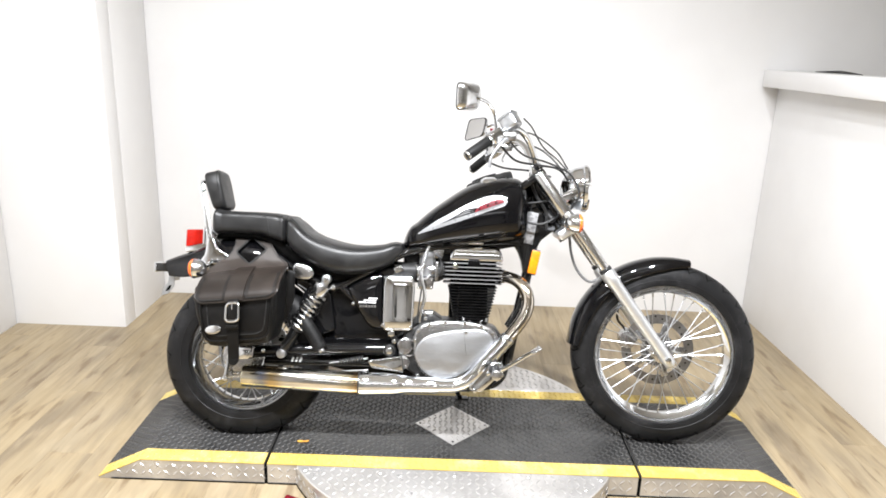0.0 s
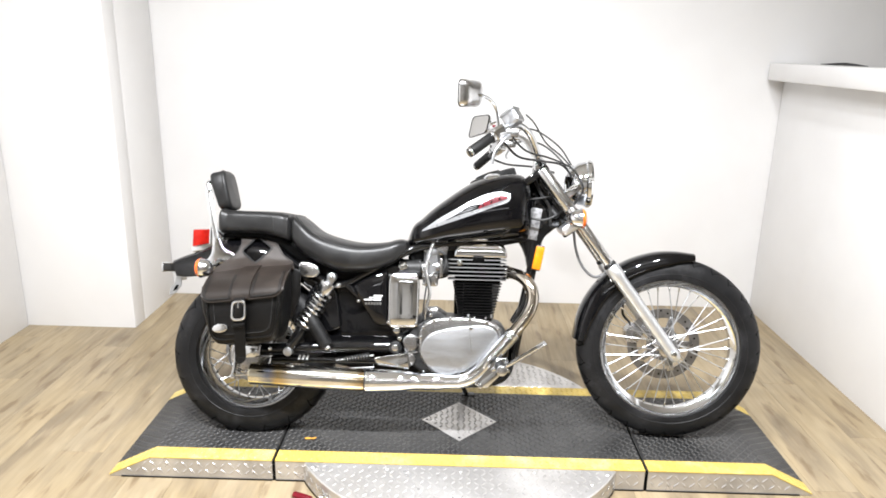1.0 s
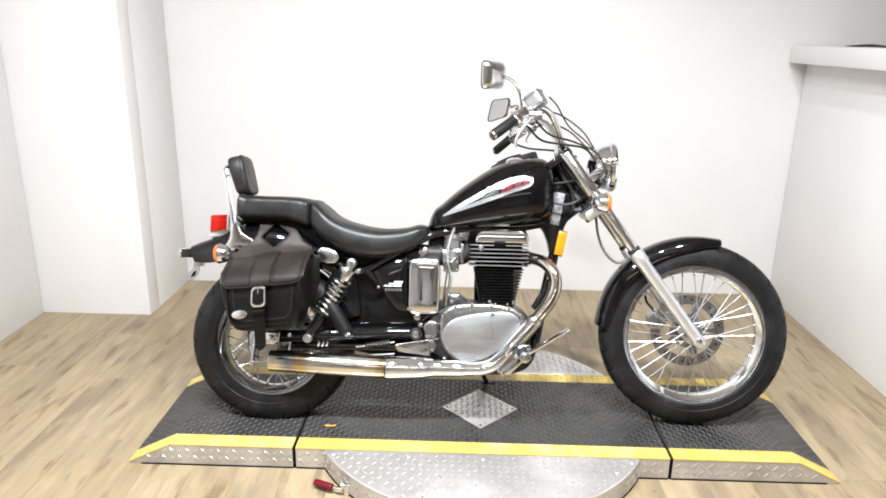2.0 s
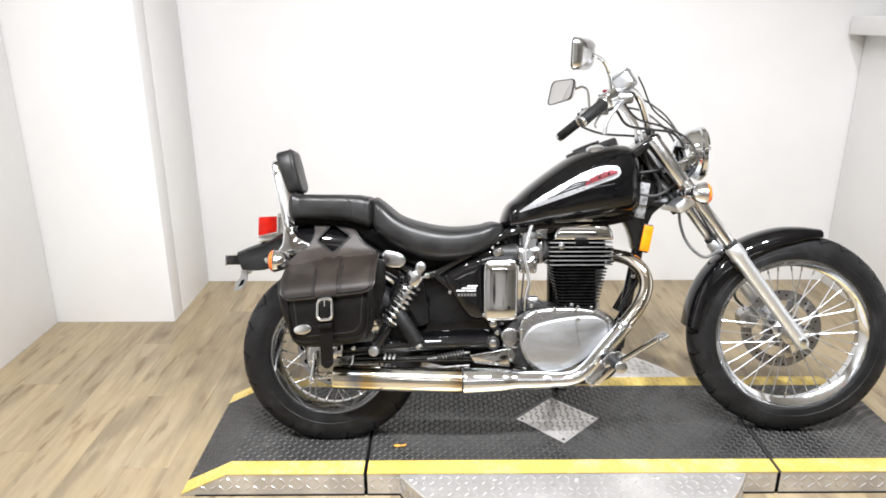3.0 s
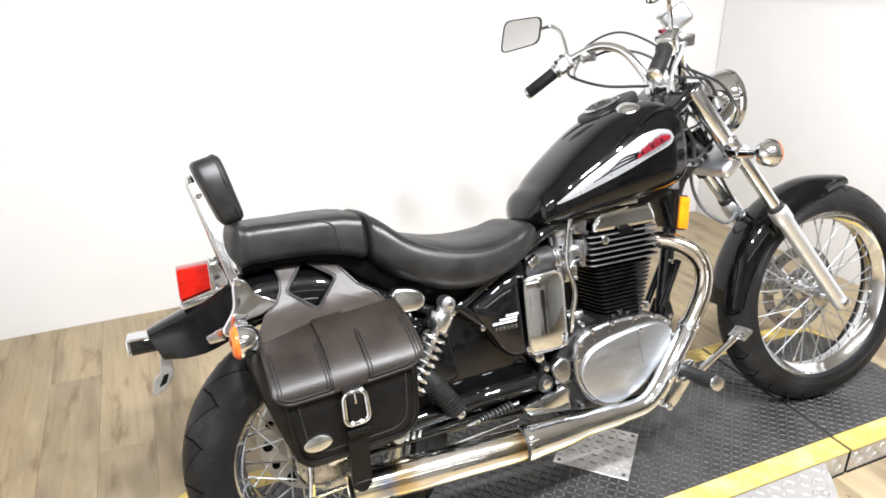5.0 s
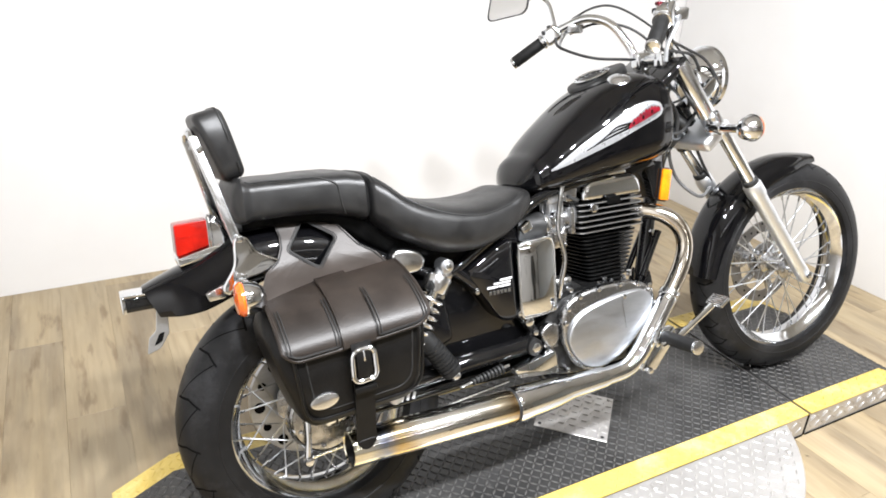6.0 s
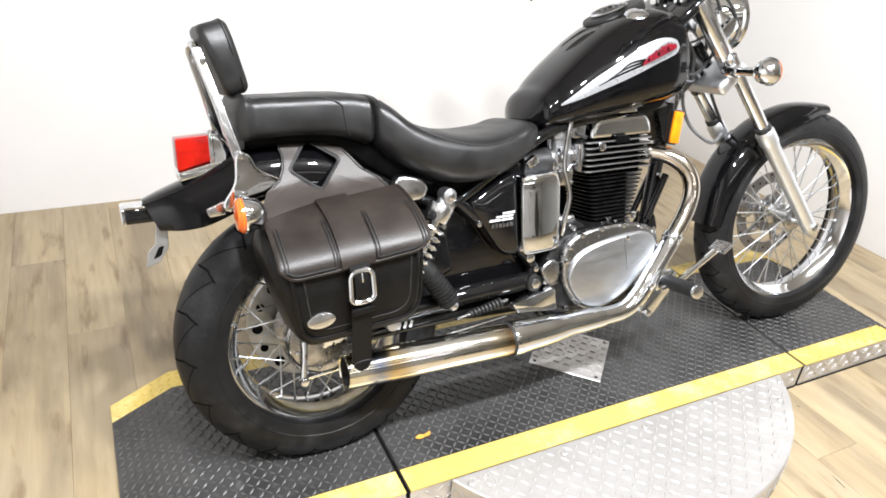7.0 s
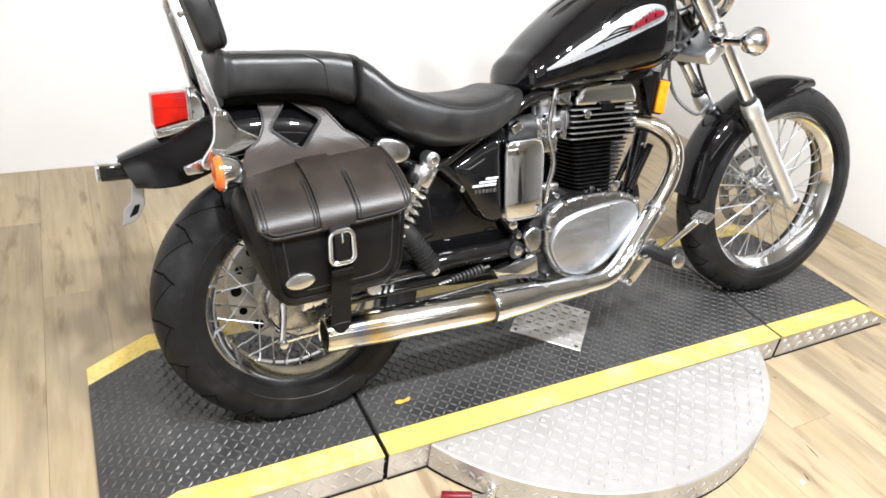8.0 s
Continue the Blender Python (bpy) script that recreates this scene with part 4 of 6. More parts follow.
# ---- frame ----
def frame_tube(pts, r=0.014, mat=None, label="black painted frame tube"):
    return bike_part("frame_tube", tube(pts, r, 14), mat or FRAME_BLACK, label)


for s in (-1, 1):
    y = s * 0.085
    frame_tube([(0.18, s * 0.03, 0.71), (0.0, s * 0.055, 0.672), (-0.153, y * 0.9, 0.65), (-0.239, y, 0.612), (-0.34, y, 0.555), (-0.43, y, 0.512), (-0.52, y, 0.545), (-0.62, y, 0.6)], 0.0125)
    frame_tube([(-0.405, y, 0.515), (-0.33, y, 0.45), (-0.25, y, 0.385), (-0.215, y, 0.34)], 0.013)
    frame_tube([(0.182, s * 0.012, 0.275), (0.16, s * 0.05, 0.215), (0.1, s * 0.07, 0.185), (-0.06, s * 0.08, 0.182), (-0.18, s * 0.085, 0.21), (-0.215, y, 0.3), (-0.212, y, 0.345)], 0.0135)
frame_tube([(0.275, 0, 0.78), (0.255, 0, 0.65), (0.232, 0, 0.52), (0.208, 0, 0.4), (0.185, 0, 0.27)], 0.0185)
frame_tube([(0.25, 0, 0.85), (0.15, 0, 0.79), (0.0, 0, 0.7)], 0.024)
bike_part("neck_gusset", prism(round_poly([(0.245, 0.86), (0.285, 0.85), (0.335, 0.765), (0.335, 0.74), (0.302, 0.714), (0.284, 0.698), (0.27, 0.668), (0.262, 0.62), (0.25, 0.585), (0.226, 0.585), (0.218, 0.625), (0.205, 0.658), (0.192, 0.676), (0.172, 0.691), (0.2, 0.72), (0.235, 0.77)], 0.008), -0.03, 0.03, 0.006), FRAME_BLACK, "black pressed frame gusset")
bike_part("frame_label", box(0.248, -0.0325, 0.742, 0.032, 0.003, 0.112, 0.0008, rot=Matrix.Rotation(radians(9.5), 4, "Y")), LABEL, "pale printed sticker on the frame")
bike_part("reflector_mount", box(0.262, -0.026, 0.622, 0.03, 0.014, 0.09, 0.003, rot=Matrix.Rotation(radians(11), 4, "Y")), CABLE, "black reflector mount")
bike_part("reflector", box(0.262, -0.037, 0.622, 0.031, 0.009, 0.082, 0.003, rot=Matrix.Rotation(radians(11), 4, "Y")), REFLECT, "amber side reflector")
bike_part("swingarm", tube([(-0.229, -0.092, 0.306), (-0.4, -0.094, 0.302), (-0.6, -0.096, 0.29), (-0.72, -0.096, 0.281)], 0.0215, 18), FRAME_BLACK, "glossy black swingarm")
bike_part("swingarm", tube([(-0.229, 0.092, 0.306), (-0.4, 0.094, 0.302), (-0.72, 0.096, 0.281)], 0.0215, 18), FRAME_BLACK)
bike_part("pivot_cap", rod((-0.229, -0.09, 0.306), (-0.229, -0.12, 0.306), 0.0205, 24, 0.003), CASE, "dark pivot cap")
bike_part("pivot_bolt", rod((-0.229, -0.118, 0.306), (-0.229, -0.125, 0.306), 0.0125, 6, 0.001), CHROME_DULL)
bike_part("axle_plate", prism(round_poly([(-0.745, 0.258), (-0.69, 0.262), (-0.685, 0.302), (-0.74, 0.304)], 0.008), -0.126, -0.1, 0.004), CHROME, "chrome axle adjuster plate")
bike_part("axle_nut", rod((-0.714, -0.12, 0.281), (-0.714, -0.14, 0.281), 0.0125, 6, 0.0015), CHROME)
bike_part("axle_nut", rod((-0.655, -0.11, 0.292), (-0.655, -0.124, 0.292), 0.007, 6, 0.001), CHROME)
bike_part("lower_rail", tube([(-0.2, -0.06, 0.252), (-0.4, -0.07, 0.254), (-0.66, -0.075, 0.25)], 0.017, 14), FRAME_BLACK, "black lower guard rail")
for i in range(3):
    bike_part("rail_mark", box(-0.561 + i * 0.014, -0.0905, 0.2595, 0.006, 0.002, 0.016, 0, rot=Matrix.Rotation(radians(20), 4, "Y")), WHITE_PRINT)
bike_part("brake_arm", tube([(-0.775, -0.105, 0.275), (-0.778, -0.108, 0.24), (-0.784, -0.108, 0.195)], [0.007, 0.006, 0.008], 10), CHROME, "chrome brake arm")
bike_part("brake_nut", rod((-0.784, -0.098, 0.192), (-0.784, -0.12, 0.192), 0.0095, 10, 0.002), CHROME)
bike_part("brake_rod", rod((-0.784, -0.108, 0.195), (-0.3, -0.105, 0.235), 0.004, 8), CHROME_DULL, "thin steel brake rod")
bike_part("inner_housing", prism(round_poly([(-0.5, 0.55), (-0.38, 0.54), (-0.24, 0.6), (-0.17, 0.56), (-0.16, 0.32), (-0.28, 0.3), (-0.36, 0.3), (-0.5, 0.31), (-0.54, 0.42)], 0.02), -0.064, 0.062, 0.018, 3), COVER_BLACK, "black air filter and battery housing")
bike_part("inner_guard", prism(round_poly([(-0.52, 0.52), (-0.44, 0.5), (-0.42, 0.36), (-0.47, 0.345), (-0.53, 0.36), (-0.55, 0.45)], 0.015), -0.085, -0.06, 0.009, 3), COVER_BLACK, "glossy black inner guard")
cover_edge = round_poly([(-0.262, 0.568), (-0.276, 0.565), (-0.307, 0.556), (-0.35, 0.532), (-0.38, 0.514), (-0.38, 0.498), (-0.346, 0.443), (-0.318, 0.401), (-0.3, 0.38), (-0.277, 0.373), (-0.255, 0.376)], 0.012, 4)
cover_mid = (-0.3, 0.48)
rings = []
for k, y in ((1.0, -0.076), (1.0, -0.088), (0.985, -0.0935), (0.95, -0.0975), (0.88, -0.1005), (0.72, -0.1045), (0.5, -0.1075), (0.25, -0.109), (0.01, -0.1094)):
    rings.append([(cover_mid[0] + (x - cover_mid[0]) * k, y, cover_mid[1] + (z - cover_mid[1]) * k) for x, z in cover_edge])
cover = bike_part("side_cover", loft(rings), COVER_BLACK, "glossy black triangular side cover with a silver emblem", angle=60)
for x0, x1, z, h in ((-0.341, -0.314, 0.4665, 0.0042), (-0.311, -0.282, 0.4665, 0.0042), (-0.324, -0.281, 0.4737, 0.0038), (-0.308, -0.277, 0.4808, 0.0042)):
    bike_part("emblem_stroke", prism([(x0, z - h / 2), (x1, z - h / 2), (x1 + h * 0.45, z + h / 2), (x0 + h * 0.45, z + h / 2)], -0.1102, -0.107, 0), WHITE_PRINT, parent=cover)
for i in range(6):
    bike_part("emblem_bar", box(-0.333 + i * 0.0098, -0.1088, 0.4535, 0.0072, 0.0022, 0.0085, 0.0004, 1), CHROME_DULL, parent=cover)
box_line = round_poly([(-0.247, 0.553), (-0.162, 0.556), (-0.154, 0.53), (-0.156, 0.4), (-0.16, 0.379), (-0.247, 0.376), (-0.252, 0.4), (-0.252, 0.53)], 0.01, 5)
rings = []
for z, inset, back in ((0.377, 0.004, 0.0), (0.379, 0.001, 0.004), (0.383, 0.0, 0.0062), (0.42, 0.0, 0.0066), (0.47, 0.0, 0.0066), (0.52, 0.0, 0.0066), (0.549, 0.0, 0.0062), (0.553, 0.001, 0.004), (0.555, 0.004, 0.0)):
    x0, x1 = -0.252 + inset, -0.157 - inset
    ring = [(x1, -0.06, z), (x0, -0.06, z), (x0, -0.094, z)]
    for k in range(13):
        u = k / 12
        ring.append((x0 + (x1 - x0) * u, -0.0985 - back - 0.007 * (1 - (2 * u - 1) ** 2), z))
    rings.append(ring + [(x1, -0.094, z)])
airbox = bike_part("airbox_cover", loft(rings), CHROME, "tall chrome air filter cover", angle=50)
bike_part("cover_rim", tube([(x, -0.1035, z) for x, z in box_line] + [(box_line[0][0], -0.1035, box_line[0][1])], 0.0036, 8, 1), CHROME_DULL, parent=airbox)
bike_part("cover_bolt", rod((-0.226, -0.075, 0.362), (-0.226, -0.098, 0.362), 0.012, 12, 0.002), CHROME)
bike_part("seat_bracket", box(-0.21, -0.075, 0.582, 0.03, 0.02, 0.022, 0.004, rot=Matrix.Rotation(radians(-30), 4, "Y")), CHROME, "small chrome frame bracket")
bike_part("strut_cap", prism(smooth_loop([(-0.56, 0.59), (-0.51, 0.583), (-0.493, 0.56), (-0.51, 0.538), (-0.56, 0.545)]), -0.125, -0.095, 0.009, 3), CHROME_DULL, "chrome strut end cap")

bike_part("lower_guard", prism(round_poly([(-0.52, 0.29), (-0.2, 0.31), (-0.14, 0.26), (-0.15, 0.19), (-0.34, 0.2), (-0.46, 0.225)], 0.02), 0.0, 0.05, 0.008), ENGINE_BLACK, "black lower frame guard")
bike_part("wiring_loom", prism(round_poly([(-0.2, 0.63), (-0.05, 0.66), (0.0, 0.66), (0.0, 0.61), (-0.06, 0.54), (-0.19, 0.53)], 0.02), -0.005, 0.06, 0.008), CABLE, "black wiring and hoses under the tank")
bike_part("tank_rail", prism(round_poly([(-0.16, 0.658), (0.2, 0.7), (0.22, 0.68), (0.1, 0.655), (-0.14, 0.632)], 0.008), -0.05, 0.05, 0.006), FRAME_BLACK, "black frame rail under the tank")

# ---- shock absorber and pillion footrest ----
top, low = Vector((-0.449, -0.118, 0.541)), Vector((-0.592, -0.118, 0.285))
ax = (low - top).normalized()
shock = bike_part("shock_absorber", rod(top + ax * 0.02, low - ax * 0.02, 0.011, 14), CHROME, "chrome rear shock absorber with a coil spring")
bike_part("shock_eye", rod(top + Vector((0, 0.016, 0)), top - Vector((0, 0.02, 0)), 0.0155, 20, 0.003), ALU, parent=shock)
bike_part("shock_bolt", rod(top - Vector((0, 0.018, 0)), top - Vector((0, 0.027, 0)), 0.008, 6, 0.001), CHROME, parent=shock)
bike_part("shock_clevis", tube([top + ax * 0.006, top + ax * 0.035], [0.013, 0.014], 14, 1), ALU, parent=shock)
bike_part("shock_cap", rod(top + ax * 0.022, top + ax * 0.06, 0.0285, 28, 0.003), CHROME_DULL, "chrome spring cap", parent=shock)
side1 = ax.cross(Vector((0, 1, 0))).normalized()
coil = []
for k in range(7 * 14 + 1):
    a = 2 * math.pi * k / 14
    coil.append(top + ax * (0.064 + 0.125 * k / (7 * 14)) + 0.0275 * (math.cos(a) * side1 + math.sin(a) * Vector((0, 1, 0))))
bike_part("spring", tube(coil, 0.0052, 8, 1), CHROME_DULL, "chrome coil spring", parent=shock)
bike_part("shock_seat", rod(top + ax * 0.19, top + ax * 0.2, 0.026, 24, 0.003), CABLE, parent=shock)
bike_part("shock_body", rod(top + ax * 0.198, low - ax * 0.012, 0.02, 24, 0.004), FRAME_BLACK, "black lower shock body", parent=shock)
bike_part("shock_eye", rod(low + Vector((0, 0.016, 0)), low - Vector((0, 0.02, 0)), 0.0155, 20, 0.003), ALU, parent=shock)
peg_a, peg_b = Vector((-0.52, -0.128, 0.405)), Vector((-0.458, -0.142, 0.308))
peg = bike_part("pillion_footrest", rod(peg_a, peg_b, 0.0215, 20, 0.003), GRIP, "folded black rubber pillion footrest")
d = (peg_b - peg_a).normalized()
for i in range(9):
    bike_part("rubber_ring", rod(peg_a + d * (0.034 + i * 0.0085), peg_a + d * (0.0385 + i * 0.0085), 0.0238, 20), GRIP, parent=peg)
bike_part("footrest_end", rod(peg_b, peg_b + d * 0.014, 0.012, 12, 0.003), CHROME_DULL, parent=peg)
bike_part("footrest_bracket", box(-0.54, -0.1, 0.4, 0.05, 0.05, 0.045, 0.008), FRAME_BLACK)


# ---- engine ----
def fin(z, x0, x1, half, t=0.0035, r=0.02):
    return prism(round_poly([(x0, -half), (x1, -half), (x1, half), (x0, half)], r), z, z + t, 0.0006, 1, axis="z")


def fin_rim(z, x0, x1, half, t, r=0.02, w=0.0025):
    """The bright machined edge of a fin: a thin band round it."""
    a, b = round_poly([(x0, -half), (x1, -half), (x1, half), (x0, half)], r), round_poly([(x0 + w, -half + w), (x1 - w, -half + w), (x1 - w, half - w), (x0 + w, half - w)], r - w)
    rings = [[(x, y, z) for x, y in a], [(x, y, z + t) for x, y in a], [(x, y, z + t) for x, y in b], [(x, y, z) for x, y in b], [(x, y, z) for x, y in a]]
    bm = loft(rings, cap=False)
    bmesh.ops.remove_doubles(bm, verts=bm.verts, dist=1e-5)
    return bm


barrel = bike_part("cylinder", prism(round_poly([(0.0, -0.05), (0.105, -0.05), (0.105, 0.05), (0.0, 0.05)], 0.03), 0.38, 0.615, 0, axis="z"), ENGINE_BLACK, "black finned cylinder barrel")
for i in range(13):
    t = i / 12
    bike_part("cooling_fin", fin(0.404 + i * 0.0102, -0.013 - 0.024 * t, 0.108 + 0.028 * t, 0.056 + 0.012 * t), FIN_BLACK, parent=barrel)
head = bike_part("cylinder_head", prism(round_poly([(-0.03, -0.06), (0.13, -0.06), (0.13, 0.06), (-0.03, 0.06)], 0.02), 0.53, 0.62, 0.002, axis="z"), ENGINE_BLACK, "black cylinder head with bright fin edges")
for i in range(6):
    z = 0.54 + i * 0.0138
    bike_part("head_fin", fin(z, -0.054, 0.149, 0.079, 0.004), ENGINE_BLACK, parent=head)
    bike_part("fin_edge", fin_rim(z + 0.0004, -0.0548, 0.1498, 0.0798, 0.0032), ALU, "polished fin edge", parent=head)
bike_part("chain_tunnel", prism(round_poly([(-0.03, 0.05), (0.09, 0.05), (0.09, 0.125), (-0.03, 0.125)], 0.02), 0.39, 0.62, 0.004, axis="z"), ENGINE_BLACK, "black cam chain tunnel", parent=barrel)
bike_part("head_boss", prism(round_poly([(0.028, 0.604), (0.072, 0.604), (0.068, 0.622), (0.032, 0.622)], 0.003), -0.083, -0.05, 0.003), ENGINE_BLACK, parent=head)
bike_part("head_bolt", rod((-0.015, -0.07, 0.6), (-0.015, -0.088, 0.6), 0.01, 12, 0.002), CHROME, parent=head)
rings = []
for z, x0, x1, half, r in ((0.6185, -0.034, 0.147, 0.07, 0.014), (0.622, -0.038, 0.151, 0.073, 0.016), (0.634, -0.036, 0.15, 0.073, 0.016), (0.652, -0.03, 0.145, 0.0725, 0.018),
                           (0.662, -0.026, 0.139, 0.0705, 0.02), (0.669, -0.02, 0.131, 0.066, 0.02), (0.673, -0.009, 0.12, 0.056, 0.02), (0.6745, 0.012, 0.1, 0.04, 0.02)):
    rings.append([(x, y, z) for x, y in round_poly([(x0, -half), (x1, -half), (x1, half), (x0, half)], r, 6)])
bike_part("rocker_cover", loft(rings), CHROME, "chrome rocker cover", angle=50)
bike_part("head_bracket", box(0.053, -0.08, 0.681, 0.052, 0.03, 0.008, 0.003), CHROME, "small chrome bracket under the tank")
bike_part("crankcase", prism(round_poly([(-0.19, 0.25), (-0.1, 0.2), (0.1, 0.2), (0.165, 0.27), (0.155, 0.385), (-0.02, 0.41), (-0.12, 0.41), (-0.19, 0.36)], 0.04), -0.097, 0.1, 0.012), CASE, "dark cast crankcase")
cover_line = smooth_loop([(-0.148, 0.33), (-0.147, 0.368), (-0.12, 0.399), (-0.07, 0.413), (0.0, 0.416), (0.065, 0.411), (0.115, 0.393), (0.139, 0.362), (0.13, 0.315), (0.066, 0.25), (0.0, 0.216), (-0.058, 0.206), (-0.114, 0.233), (-0.144, 0.282)])
face_line = smooth_loop([(-0.141, 0.302), (-0.118, 0.35), (-0.066, 0.373), (0.02, 0.387), (0.085, 0.388), (0.119, 0.363), (0.112, 0.318), (0.056, 0.262), (0.0, 0.229), (-0.058, 0.217), (-0.112, 0.245)])
clutch = bike_part("clutch_cover", prism(cover_line, -0.122, -0.096, 0.011, 4), CAST, "polished aluminium clutch cover")


def shrink(line, k):
    cx, cz = sum(p[0] for p in line) / len(line), sum(p[1] for p in line) / len(line)
    return [(cx + (x - cx) * k, cz + (z - cz) * k) for x, z in line]


bike_part("cover_face", prism(face_line, -0.132, -0.115, 0.005, 3), ALU, "brushed raised face", parent=clutch)
bike_part("face_line", prism(round_poly([(0.02, 0.384), (0.0215, 0.3845), (0.033, 0.3), (0.0315, 0.3)], 0.001), -0.1324, -0.131, 0), CAST, parent=clutch)
bike_part("face_bolt", rod((0.028, -0.13, 0.381), (0.028, -0.1365, 0.381), 0.006, 10, 0.001), CHROME_DULL, parent=clutch)
for x, z in [p for p in shrink(cover_line, 0.945)[2::5] if p[1] > 0.34]:
    bike_part("cover_bolt", rod((x, -0.118, z), (x, -0.127, z), 0.006, 8, 0.001), CHROME_DULL, parent=clutch)
bike_part("case_tower", prism(round_poly([(-0.2, 0.36), (-0.15, 0.41), (-0.09, 0.435), (-0.05, 0.41), (-0.1, 0.36)], 0.012), -0.075, 0.06, 0.006), CASE, "dark cast upper gearbox case")
bike_part("case_boss", rod((-0.185, -0.07, 0.265), (-0.185, -0.105, 0.265), 0.026, 20, 0.004), CAST)
bike_part("case_boss", rod((-0.125, -0.06, 0.43), (-0.085, -0.065, 0.432), 0.014, 16, 0.003), CHROME_DULL, "small starter end")
for x, z in ((0.02, 0.408), (0.1, 0.41)):
    bike_part("stud_nut", rod((x, -0.07, z), (x, -0.07, z + 0.014), 0.007, 6), CHROME_DULL, parent=barrel)

# carburettor and hose
carb = bike_part("carburettor", rod((-0.15, -0.045, 0.575), (-0.07, -0.04, 0.582), 0.03, 20, 0.004), CAST, "cast carburettor")
bike_part("float_bowl", prism(round_poly([(-0.14, 0.515), (-0.09, 0.515), (-0.085, 0.56), (-0.145, 0.56)], 0.008), -0.07, -0.02, 0.006), CAST, parent=carb)
bike_part("carburettor_top", lathe([(0.002, 0.652), (0.02, 0.65), (0.028, 0.644), (0.03, 0.632), (0.029, 0.626), (0.025, 0.624), (0.025, 0.59), (0.03, 0.586), (0.03, 0.56)], (-0.112, -0.045, 0), "z", 28), ALU, "bright cast carburettor top", parent=carb)
for i in range(8):
    a = 2 * math.pi * i / 8
    bike_part("carburettor_rib", box(-0.112 + 0.026 * math.cos(a), -0.045 + 0.026 * math.sin(a), 0.607, 0.005, 0.004, 0.034, 0.001, 1, rot=Matrix.Rotation(a, 4, "Z")), ALU, parent=carb)
for x, z in ((-0.136, 0.639), (-0.09, 0.639)):
    bike_part("carburettor_screw", rod((x, -0.062, z), (x, -0.07, z), 0.0045, 8, 0.001), CHROME_DULL, parent=carb)
bike_part("carburettor_flange", box(-0.078, -0.045, 0.58, 0.012, 0.078, 0.066, 0.004), CAST, parent=carb)
bike_part("carburettor_link", tube([(-0.15, -0.078, 0.6), (-0.14, -0.082, 0.57), (-0.12, -0.08, 0.55), (-0.1, -0.078, 0.565)], 0.0028, 8), CHROME_DULL, parent=carb)
bike_part("choke_knob", rod((-0.125, -0.07, 0.6), (-0.125, -0.085, 0.6), 0.01, 12, 0.002), CHROME, parent=carb)
bike_part("intake_boot", tube([(-0.075, -0.04, 0.582), (-0.05, -0.035, 0.584), (-0.02, -0.03, 0.585)], [0.033, 0.029, 0.034], 18, 3), CABLE, "black rubber intake boot")
bike_part("air_duct", tube([(-0.22, -0.04, 0.575), (-0.18, -0.045, 0.575), (-0.15, -0.045, 0.575)], [0.034, 0.03, 0.033], 18, 3), CABLE, "black rubber air duct")
bike_part("drain_hose", tube([(-0.106, -0.085, 0.672), (-0.122, -0.09, 0.618), (-0.13, -0.094, 0.565), (-0.116, -0.096, 0.497), (-0.127, -0.092, 0.44), (-0.13, -0.085, 0.4)], 0.0058, 10), CHROME_DULL, "grey breather hose")
bike_part("drain_hose", tube([(-0.128, -0.06, 0.52), (-0.135, -0.075, 0.46), (-0.14, -0.08, 0.4)], 0.003, 8), CABLE)
bike_part("throttle_cable", tube([(-0.11, -0.045, 0.635), (-0.08, -0.06, 0.66), (0.0, -0.06, 0.68)], 0.004, 8), CABLE)

# ---- exhaust ----
HEADER = surface("browned_header_chrome", (0.62, 0.58, 0.52), (0.42, 0.34, 0.25), (0.08, 0.16), 1.0, scale=9, bumps=0, lo=0.48, hi=0.68)
pipe = [(0.1, -0.018, 0.568), (0.155, -0.036, 0.57), (0.198, -0.084, 0.558), (0.228, -0.115, 0.525), (0.235, -0.128, 0.48), (0.214, -0.135, 0.425), (0.158, -0.142, 0.352)]
bike_part("header_pipe", tube(pipe, 0.021, 40, 14), HEADER, "chrome header pipe browned by heat")
bike_part("port_collar", rod((0.14, -0.028, 0.569), (0.16, -0.038, 0.569), 0.0245, 18, 0.003), CAST)
bike_part("exhaust_pipe", tube([(0.165, -0.142, 0.36), (0.155, -0.143, 0.348), (0.09, -0.15, 0.274), (0.05, -0.152, 0.23), (0.01, -0.153, 0.206), (-0.05, -0.153, 0.2), (-0.17, -0.153, 0.2)], [0.022, 0.0235, 0.0235, 0.0235, 0.0225, 0.0225, 0.0225], 40, 14), CHROME, "chrome exhaust pipe with a heat shield")
bike_part("pipe_clamp", rod((0.172, -0.14, 0.369), (0.161, -0.142, 0.356), 0.0255, 22, 0.002), CHROME_DULL)
bike_part("shield_clip", tube([(0.085, -0.15, 0.243), (0.073, -0.175, 0.256), (0.09, -0.178, 0.285), (0.11, -0.16, 0.3)], 0.004, 8), CHROME_DULL)
bike_part("muffler_collar", tube([(-0.318, -0.153, 0.198), (-0.312, -0.153, 0.198), (-0.21, -0.153, 0.199), (-0.16, -0.153, 0.2), (-0.07, -0.153, 0.2), (-0.06, -0.153, 0.2)], [0.039, 0.0415, 0.036, 0.029, 0.0262, 0.0235], 28, 3), CHROME, "chrome tapering muffler collar")
bike_part("collar_gap", rod((-0.326, -0.153, 0.198), (-0.318, -0.153, 0.198), 0.0375, 28), CABLE)
muf_a, muf_b = Vector((-0.712, -0.153, 0.212)), Vector((-0.322, -0.153, 0.198))
mdir = (muf_b - muf_a)
prof = [(0.0315, 0.003), (0.033, 0.0), (0.036, 0.001), (0.037, 0.006), (0.037, 0.09), (0.0378, 0.094), (0.0378, 0.37), (0.036, mdir.length)]
